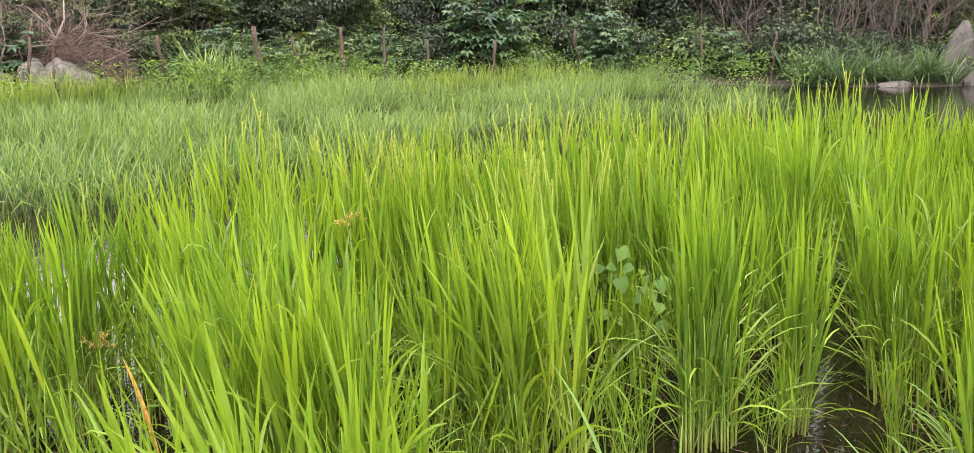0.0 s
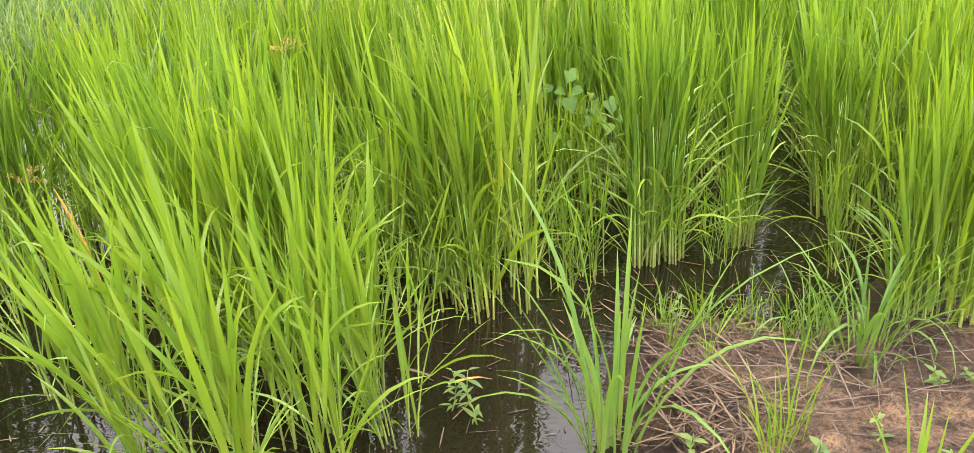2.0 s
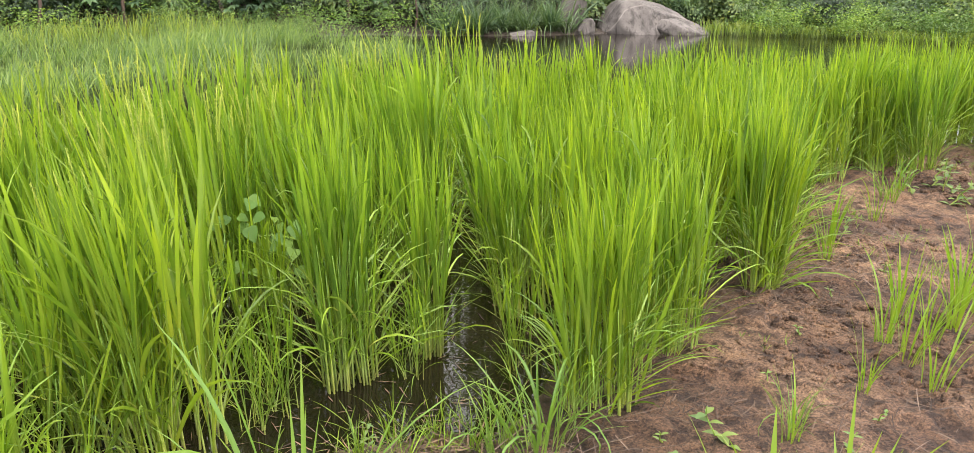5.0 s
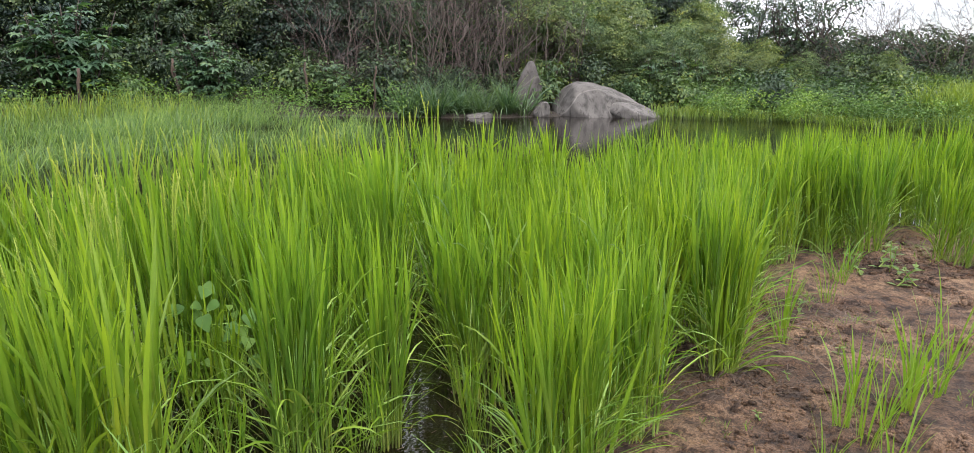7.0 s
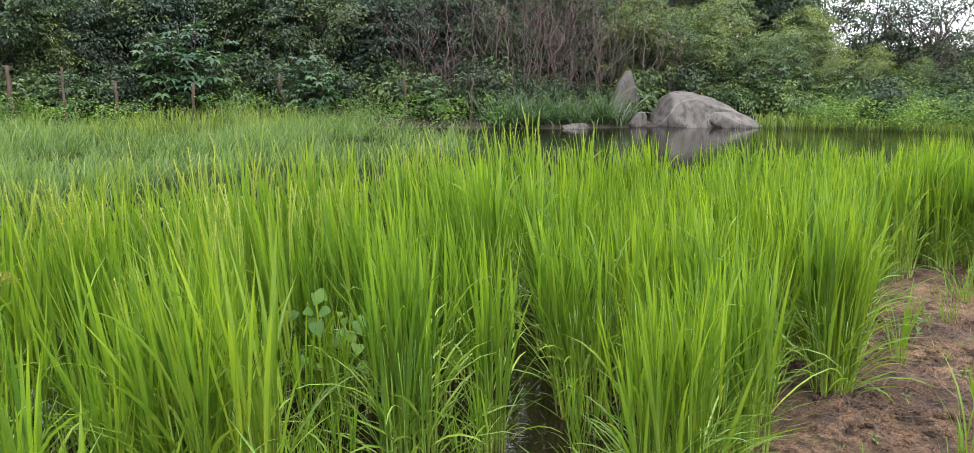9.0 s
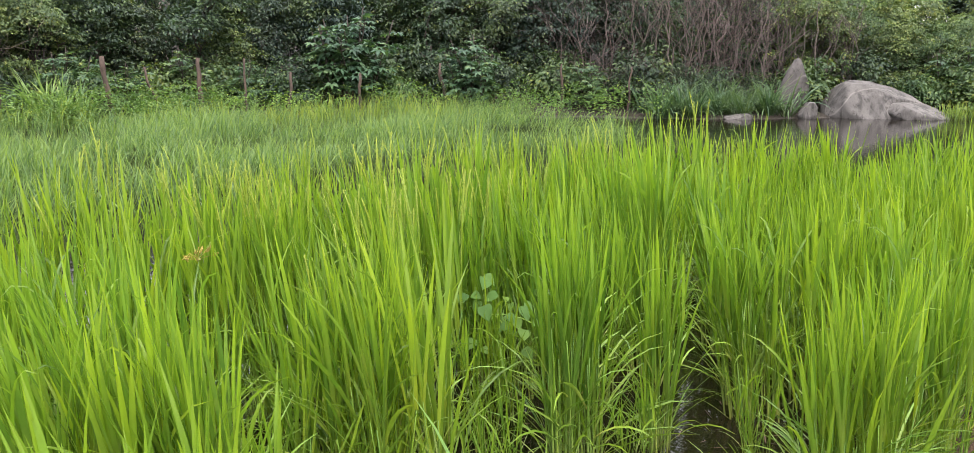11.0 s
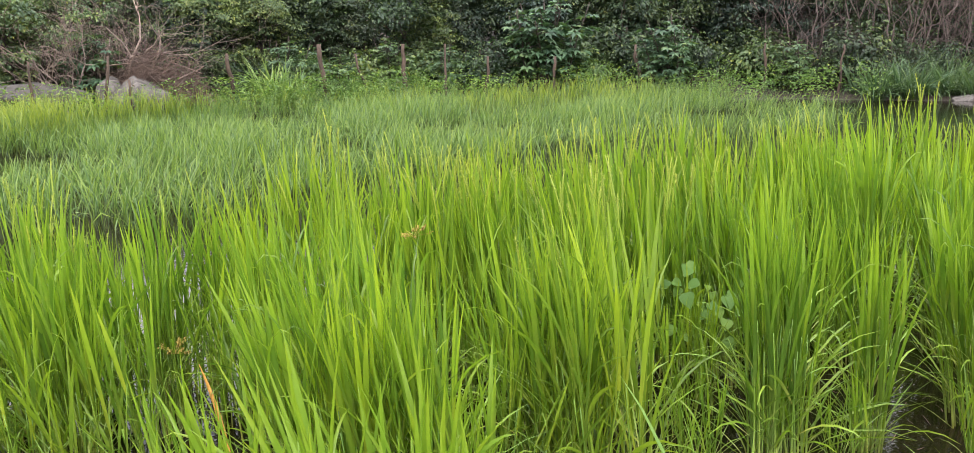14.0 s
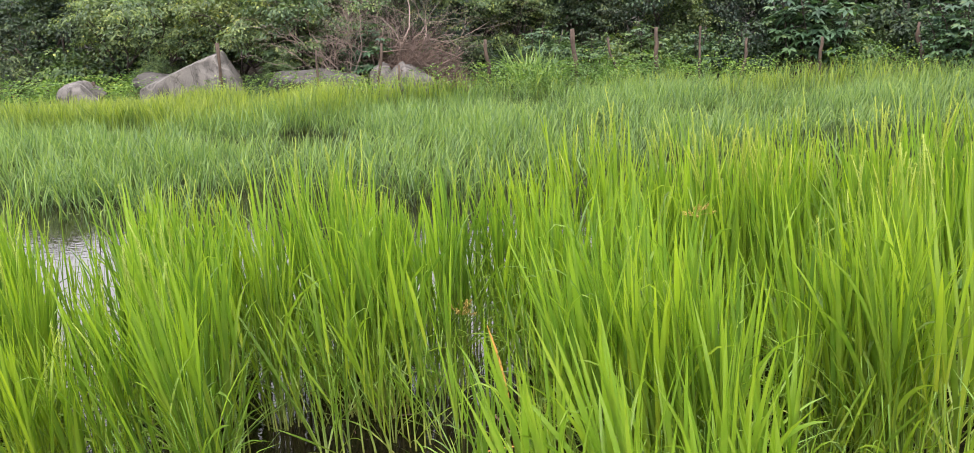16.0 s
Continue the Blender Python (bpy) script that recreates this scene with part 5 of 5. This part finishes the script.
sprouts = [(0, 0.33, 1.57, 1.0), (3, 1.10, 1.92, 0.9), (3, 1.18, 2.0, 0.8), (1, 1.30, 1.14, 0.72), (1, 1.16, 1.16, 0.62), (1, 1.50, 1.15, 0.68), (1, 0.86, 1.2, 0.5), (3, 0.98, 2.0, 0.6), (1, 2.92, 2.28, 0.5), (1, 3.05, 2.12, 0.56), (1, 3.30, 2.30, 0.56), (1, 3.33, 3.12, 0.5), (3, 4.43, 3.77, 0.8), (3, 1.92, 1.76, 0.4),
           (2, 0.70, 1.48, 1.2), (2, 0.76, 1.55, 1.0), (2, 2.31, 1.86, 1.0), (2, 2.68, 2.02, 1.5), (2, 2.57, 1.80, 1.3), (2, 2.70, 2.14, 1.4), (2, 3.22, 3.0, 1.3), (2, 3.97, 3.42, 1.2), (2, 3.36, 2.24, 1.8), (2, 2.88, 2.10, 1.3),
           (2, 3.75, 2.46, 1.7), (2, 1.85, 1.69, 0.9), (2, 0.6, 2.15, 0.6), (2, 0.72, 2.22, 0.7), (2, 0.85, 2.18, 0.6), (2, 0.95, 2.08, 0.7), (2, 0.58, 2.02, 0.6), (2, 1.05, 2.05, 0.7), (2, 0.66, 1.92, 0.5), (2, 4.4, 3.7, 1.0), (2, 4.7, 3.9, 1.2)]
place_copies(WIDE, [(k, x, y, max(ground_at(x, y), 0.0), 57.0 * i, s) for i, (k, x, y, s) in enumerate(sprouts)], {1: 0.9, 2: 1.15})


# ---- small plants ----
def oval_leaf(at, way, size, slim, droop=0.35):
    """A pointed oval leaf, folded a little along its midrib and drooping to its tip."""
    way = Vector(way).normalized()
    side = way.cross(Vector((0, 0, 1))).normalized()
    nrm = side.cross(way)
    half = [(0.0, 0.0), (0.14, 0.55), (0.32, 0.95), (0.5, 1.0), (0.7, 0.72), (0.87, 0.34), (1.0, 0.0)]
    mid = [Vector(at) + way * a * size - nrm * (a * a * droop * size) for a, _ in half]
    verts = [tuple(v) for v in mid]
    for sgn in (1, -1):
        verts += [tuple(m + side * sgn * w * slim * size / 2 + nrm * w * slim * size * 0.12) for m, (_, w) in zip(mid, half)]
    k = len(half)
    quads = [(i, k + i, k + i + 1, i + 1) for i in range(k - 1)] + [(i, i + 1, 2 * k + i + 1, 2 * k + i) for i in range(k - 1)]
    pile = Pile()
    pile.add(verts, np.array(quads))
    return pile.mesh("leaf", LEAF_WEED)


def leafy_weed(seed, tall, pairs, leaf, slim, label):
    """A small upright weed: a stem with pairs of pointed leaves, each leaf a part."""
    r = np.random.default_rng(seed)
    base = thing("weed", (0, 0, 0), label, "weed", "small weeds at the mud's edge")
    path = wander(r, (0, 0, -0.02), (r.normal(0, 0.03), r.normal(0, 0.03), tall), 7, 0.008)
    pile = Pile()
    tubes(pile, path[None], np.linspace(0.0032, 0.0015, 7)[None], 5)
    part("stem", pile.mesh("stem", RICE_STEM), base)
    for i in range(pairs):
        at = path[1 + min(5, int(i * 6 / pairs))]
        turn = i * 1.57 + r.normal(0, 0.3)
        for side in (0, math.pi):
            w = (math.cos(turn + side), math.sin(turn + side), 0.6 - 0.05 * i)
            part("leaf", oval_leaf(at, w, leaf * r.uniform(0.65, 1.15), slim), base)
    return base


def heart_outline():
    """Half outline of a heart-shaped leaf: along, across."""
    return [(0.0, 0.0), (-0.12, 0.16), (-0.08, 0.34), (0.12, 0.47), (0.38, 0.44), (0.68, 0.26), (1.0, 0.0)]


def heart_leaf(at, way, up, size):
    way = Vector(way).normalized()
    side = way.cross(Vector(up)).normalized()
    nrm = side.cross(way)
    pile = Pile()
    half = heart_outline()
    verts, mid = [], []
    for a, w in half:
        centre = Vector(at) + way * a * size - nrm * (a * a * 0.22 * size)
        mid.append(centre)
    verts = [tuple(v) for v in mid]
    for sgn in (1, -1):
        verts += [tuple(m + side * sgn * w * size + nrm * w * 0.22 * size) for m, (_, w) in zip(mid, half)]
    k = len(half)
    quads = [(i, k + i, k + i + 1, i + 1) for i in range(k - 1)] + [(i, i + 1, 2 * k + i + 1, 2 * k + i) for i in range(k - 1)]
    pile.add(verts, np.array(quads))
    return pile.mesh("leaf", LEAF_HEART)


def heart_vine(at, seed):
    r = np.random.default_rng(seed)
    base = thing("vine", at, "climbing vine with grey-green heart-shaped leaves among the rice", "vine")
    pile = Pile()
    paths = [wander(r, (0, 0, -0.05), (-0.16 + 0.1 * i + r.normal(0, 0.03), r.normal(0, 0.08), r.uniform(0.42, 0.56)), 8, 0.03) for i in range(4)]
    for p in paths:
        tubes(pile, p[None], np.linspace(0.003, 0.0014, 8)[None], 5)
    part("stem", pile.mesh("stem", RICE_STEM), base)
    for i in range(26):
        p = paths[i % 4]
        s = p[int(r.integers(5, 8))] + r.normal(0, 1, 3) * [0.06, 0.05, 0.03]
        a = r.uniform(-3.3, 0.2)
        tip = s + np.array([math.cos(a) * 0.07, math.sin(a) * 0.07, 0.03])
        part("leaf", heart_leaf(tip, (math.cos(a), math.sin(a), r.uniform(-0.9, -0.1)), (r.normal(0, 0.5), -0.5 + 0.3 * math.sin(a), 0.9), r.uniform(0.034, 0.062)), base)
    return base


def sedge(at, tall, seed, lean):
    """A sedge: a three-cornered stalk, a few long bracts and a loose head of brown-yellow spikelets."""
    r = np.random.default_rng(seed)
    base = thing("sedge", at, "flowering sedge with a loose yellow-brown head", "sedge", "sedges among the rice")
    top = np.array([lean, 0.02, tall])
    pile = Pile()
    tubes(pile, wander(r, (0, 0, -0.05), top, 8, 0.006)[None], np.linspace(0.003, 0.0018, 8)[None], 3)
    part("stalk", pile.mesh("stalk", RICE_STEM), base)
    for i in range(4):
        pile = Pile()
        blades(pile, top[None], [i * 1.6 + 0.4], r.uniform(0.14, 0.26), 0.006, 0.7, 0.9, 6)
        part("bract", pile.mesh("bract", RICE), base)
    head, ears = Pile(), []
    for i in range(13):
        w = unit(r, 1)[0]
        w[2] = abs(w[2]) * 0.9 + 0.1
        end = top + w * r.uniform(0.02, 0.075)
        tubes(head, np.stack([top, end])[None], np.array([[0.0009, 0.0007]]), 3)
        ear = Pile()
        grains(ear, np.stack([end - w * 0.012, end, end + w * 0.014]), r, 18, 0.011)
        ears.append(ear)
    rays = part("flower_head", head.mesh("flower_head", SEDGE), base, "loose yellow-brown head")
    for ear in ears:
        part("spikelet", ear.mesh("spikelet", SEDGE), rays)
    return base


heart_vine((0.50, 3.22, 0.0), 3)
sedge((-0.66, 3.06, 0.0), 0.70, 4, -0.03)
sedge((-1.52, 2.65, 0.0), 0.34, 5, -0.02)
SMALL = [leafy_weed(81, 0.22, 8, 0.062, 0.27, "small upright weed with narrow pointed leaves in the water"), leafy_weed(82, 0.09, 4, 0.045, 0.5, "small broad-leaved weed in the mud"), leafy_weed(83, 0.05, 3, 0.026, 0.45, "tiny green seedling in the mud")]
rng = np.random.default_rng(90)
small_spots = [(0, 0.01, 1.70, 0.75), (0, -0.06, 1.76, 0.6), (1, 1.40, 1.72, 0.7), (1, 1.32, 1.74, 0.6), (1, 1.30, 1.66, 0.7), (1, 1.44, 1.68, 0.6), (0, -0.61, 1.78, 0.9), (1, 1.36, 1.69, 0.9), (1, 1.42, 1.64, 0.7), (1, 0.73, 1.42, 1.0), (1, 0.50, 1.46, 1.0), (1, 1.49, 1.48, 1.1), (1, 1.23, 1.75, 0.9), (0, 0.60, 2.10, 0.6), (0, 1.10, 2.02, 0.6), (1, 1.65, 1.73, 1.3),
               (1, 4.72, 3.56, 1.8), (1, 4.9, 3.7, 1.8), (1, 5.0, 3.95, 2.0), (1, 4.6, 3.75, 1.6), (1, 4.85, 3.5, 1.5), (0, 4.95, 3.8, 1.0), (2, 2.0, 2.0, 1.0), (2, 2.45, 2.3, 1.0), (2, 1.95, 1.6, 1.2), (2, 2.9, 2.6, 1.0), (2, 1.5, 1.85, 1.0), (2, 0.95, 1.5, 1.2), (2, 3.3, 2.7, 1.3), (2, 2.2, 1.7, 1.0), (1, 3.6, 3.3, 1.0), (2, 1.1, 1.4, 1.2)]
place_copies(SMALL, [(k, x, y, max(ground_at(x, y), 0.0), float(rng.uniform(0, 360)), s) for k, x, y, s in small_spots])

# one withered rice leaf standing among the green ones, and others lying on the water
dead = Pile()
blades(dead, np.array([[-1.23, 2.42, 0.0]]), [2.75], 0.42, 0.020, 0.20, 0.25, 8, 0.25)
leaf = new("withered_leaf", dead.mesh("withered_leaf", ORANGE))
tagged(leaf, "withered orange rice leaf leaning among green ones", "leaf", "withered leaves")
for i, (x, y, turn, ln) in enumerate(((-1.20, 2.36, 2.5, 0.24), (-0.07, 1.86, 0.1, 0.10), (-0.12, 1.90, 2.9, 0.10), (-1.28, 2.2, 0.4, 0.2), (-1.75, 2.3, 0.3, 0.22))):
    dead = Pile()
    blades(dead, np.array([[x, y, 0.012 + 0.002 * i]]), [turn], ln, 0.012, 1.35, 0.25, 7, 0.2)
    leaf = new("withered_leaf", dead.mesh("withered_leaf", ORANGE if i % 2 else STRAW))
    tagged(leaf, "withered rice leaf lying on the muddy water", "leaf", "withered leaves")


# ---- litter on the mud ----
def lying(pile, spots, ln, wd, lift):
    n = len(spots)
    gz = np.maximum(ground_height(spots[:, 0], spots[:, 1]), 0.0) + rng.uniform(0.003, lift, n)
    blades(pile, np.column_stack([spots, gz]), rng.uniform(0, 2 * np.pi, n), vary(rng, n, *ln), vary(rng, n, *wd), 1.50 + rng.normal(0, 0.12, n), rng.normal(0, 0.5, n), 5, 0.25, rng.normal(0, 0.4, n))


straw = Pile()
spread = np.array([[0.62, 1.66]]) + rng.normal(0, 1, (230, 2)) * np.array([[0.09, 0.14]])
lying(straw, spread, (0.06, 0.24), (0.002, 0.006), 0.04)
spread = np.array([[0.75, 2.12]]) + rng.normal(0, 1, (150, 2)) * np.array([[0.20, 0.08]])
lying(straw, spread, (0.03, 0.12), (0.003, 0.007), 0.012)
tagged(new("straw", straw.mesh("straw", STRAW)), "heap of dry broken straw on the wet mud", "straw", kind="stuff")

twigs = Pile()
p = sample(rng, 24000, (0.4, 1.0), (5.5, 4.2))
near = -near_line(p[:, 0], p[:, 1], NEAR_SHORE)
p = p[(near > 0.03) & (rng.uniform(0, 1, len(p)) < np.clip(1.1 - near * 0.6, 0.15, 1) * np.clip(0.35 + 1.2 * fbm(p[:, 0], p[:, 1], 4.5, 3, 16), 0.05, 1))][:4600]
lying(twigs, p, (0.012, 0.10), (0.0014, 0.0055), 0.008)
tagged(new("mud_litter", twigs.mesh("mud_litter", dry_mat("dark_litter", (0.018, 0.011, 0.008), (0.16, 0.105, 0.070)))), "dark rootlets and plant scraps scattered on the mud", "litter", kind="stuff")

roots = Pile()
p = sample(rng, 5000, (0.55, 1.15), (4.2, 3.4))
near = -near_line(p[:, 0], p[:, 1], NEAR_SHORE)
p = p[(near > 0.02) & (rng.uniform(0, 1, len(p)) < np.clip(1.15 - near * 0.9, 0.06, 1)) & (fbm(p[:, 0], p[:, 1], 3.4, 2, 18) > -0.1)][:620]
lying(roots, p, (0.08, 0.32), (0.0016, 0.0042), 0.008)
tagged(new("dry_rootlets", roots.mesh("dry_rootlets", dry_mat("pale_rootlet", (0.055, 0.036, 0.027), (0.22, 0.155, 0.112)))), "thin pale brown roots and stalks lying on the mud", "litter", kind="stuff")

clods = Pile()
p = sample(rng, 30000, (0.4, 1.0), (6.5, 4.6))
near = -near_line(p[:, 0], p[:, 1], NEAR_SHORE)
lump = fbm(p[:, 0], p[:, 1], 3.2, 3, 12)
p = p[(near > 0.03) & (lump > 0.1)][:12000]
n = len(p)
gz = ground_height(p[:, 0], p[:, 1])
size = 0.0025 + 0.015 * rng.uniform(0, 1, n) ** 2.8 * np.where(rng.uniform(0, 1, n) < 0.06, 2.2, 1)
ico = bmesh.new()
bmesh.ops.create_icosphere(ico, subdivisions=1, radius=1.0)
iv = np.array([v.co[:] for v in ico.verts])
it = np.array([[v.index for v in f.verts] for f in ico.faces])
ico.free()
shape = iv[None] * (1 + rng.normal(0, 0.32, (n, len(iv), 1))) * size[:, None, None] * np.array([1.1, 1.1, 0.9])
clods.add((shape + np.column_stack([p, gz])[:, None]).reshape(-1, 3), (it[None] + (np.arange(n) * len(iv))[:, None, None]).reshape(-1, 3))
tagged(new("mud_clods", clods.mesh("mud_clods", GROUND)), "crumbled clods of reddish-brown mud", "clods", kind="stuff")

sprigs = Pile()
p = sample(rng, 2500, (0.5, 1.0), (6, 4.4))
near = -near_line(p[:, 0], p[:, 1], NEAR_SHORE)
p = p[(near > 0.0) & (fbm(p[:, 0], p[:, 1], 2.6, 2, 14) > 0.35)][:260]
base = np.repeat(p, 5, 0) + rng.normal(0, 0.012, (len(p) * 5, 2))
n = len(base)
blades(sprigs, np.column_stack([base, ground_height(base[:, 0], base[:, 1])]), rng.uniform(0, 2 * np.pi, n), vary(rng, n, 0.02, 0.07), vary(rng, n, 0.002, 0.004), vary(rng, n, 0.2, 1.1), vary(rng, n, 0, 0.8), 3, thin=True)
p = np.array([[0.78, 2.14]]) + rng.normal(0, 1, (44, 2)) * np.array([[0.2, 0.08]])
base = np.repeat(p, 5, 0) + rng.normal(0, 0.015, (len(p) * 5, 2))
n = len(base)
blades(sprigs, np.column_stack([base, np.maximum(ground_height(base[:, 0], base[:, 1]), 0)]), rng.uniform(0, 2 * np.pi, n), vary(rng, n, 0.05, 0.16), vary(rng, n, 0.002, 0.005), vary(rng, n, 0.2, 1.1), vary(rng, n, 0, 0.9), 4, thin=True)
tagged(new("grass_sprigs", sprigs.mesh("grass_sprigs", RICE)), "tiny grass sprigs scattered over the mud", "grass", kind="stuff")

scraps = Pile()
p = sample(rng, 5000, (-2.6, 1.3), (2.2, 3.6))
inwater = near_line(p[:, 0], p[:, 1], NEAR_SHORE)
p = p[(inwater > 0.02) & (rng.uniform(0, 1, len(p)) < np.clip(0.9 - inwater * 0.8, 0.12, 1))][:700]
n = len(p)
blades(scraps, np.column_stack([p, np.full(n, 0.003)]), rng.uniform(0, 2 * np.pi, n), vary(rng, n, 0.008, 0.09), vary(rng, n, 0.002, 0.005), 1.57, 0.0, 3, 0.1)
tagged(new("floating_scraps", scraps.mesh("floating_scraps", STRAW)), "scraps of straw and leaf floating on the brown water", "litter", kind="stuff")
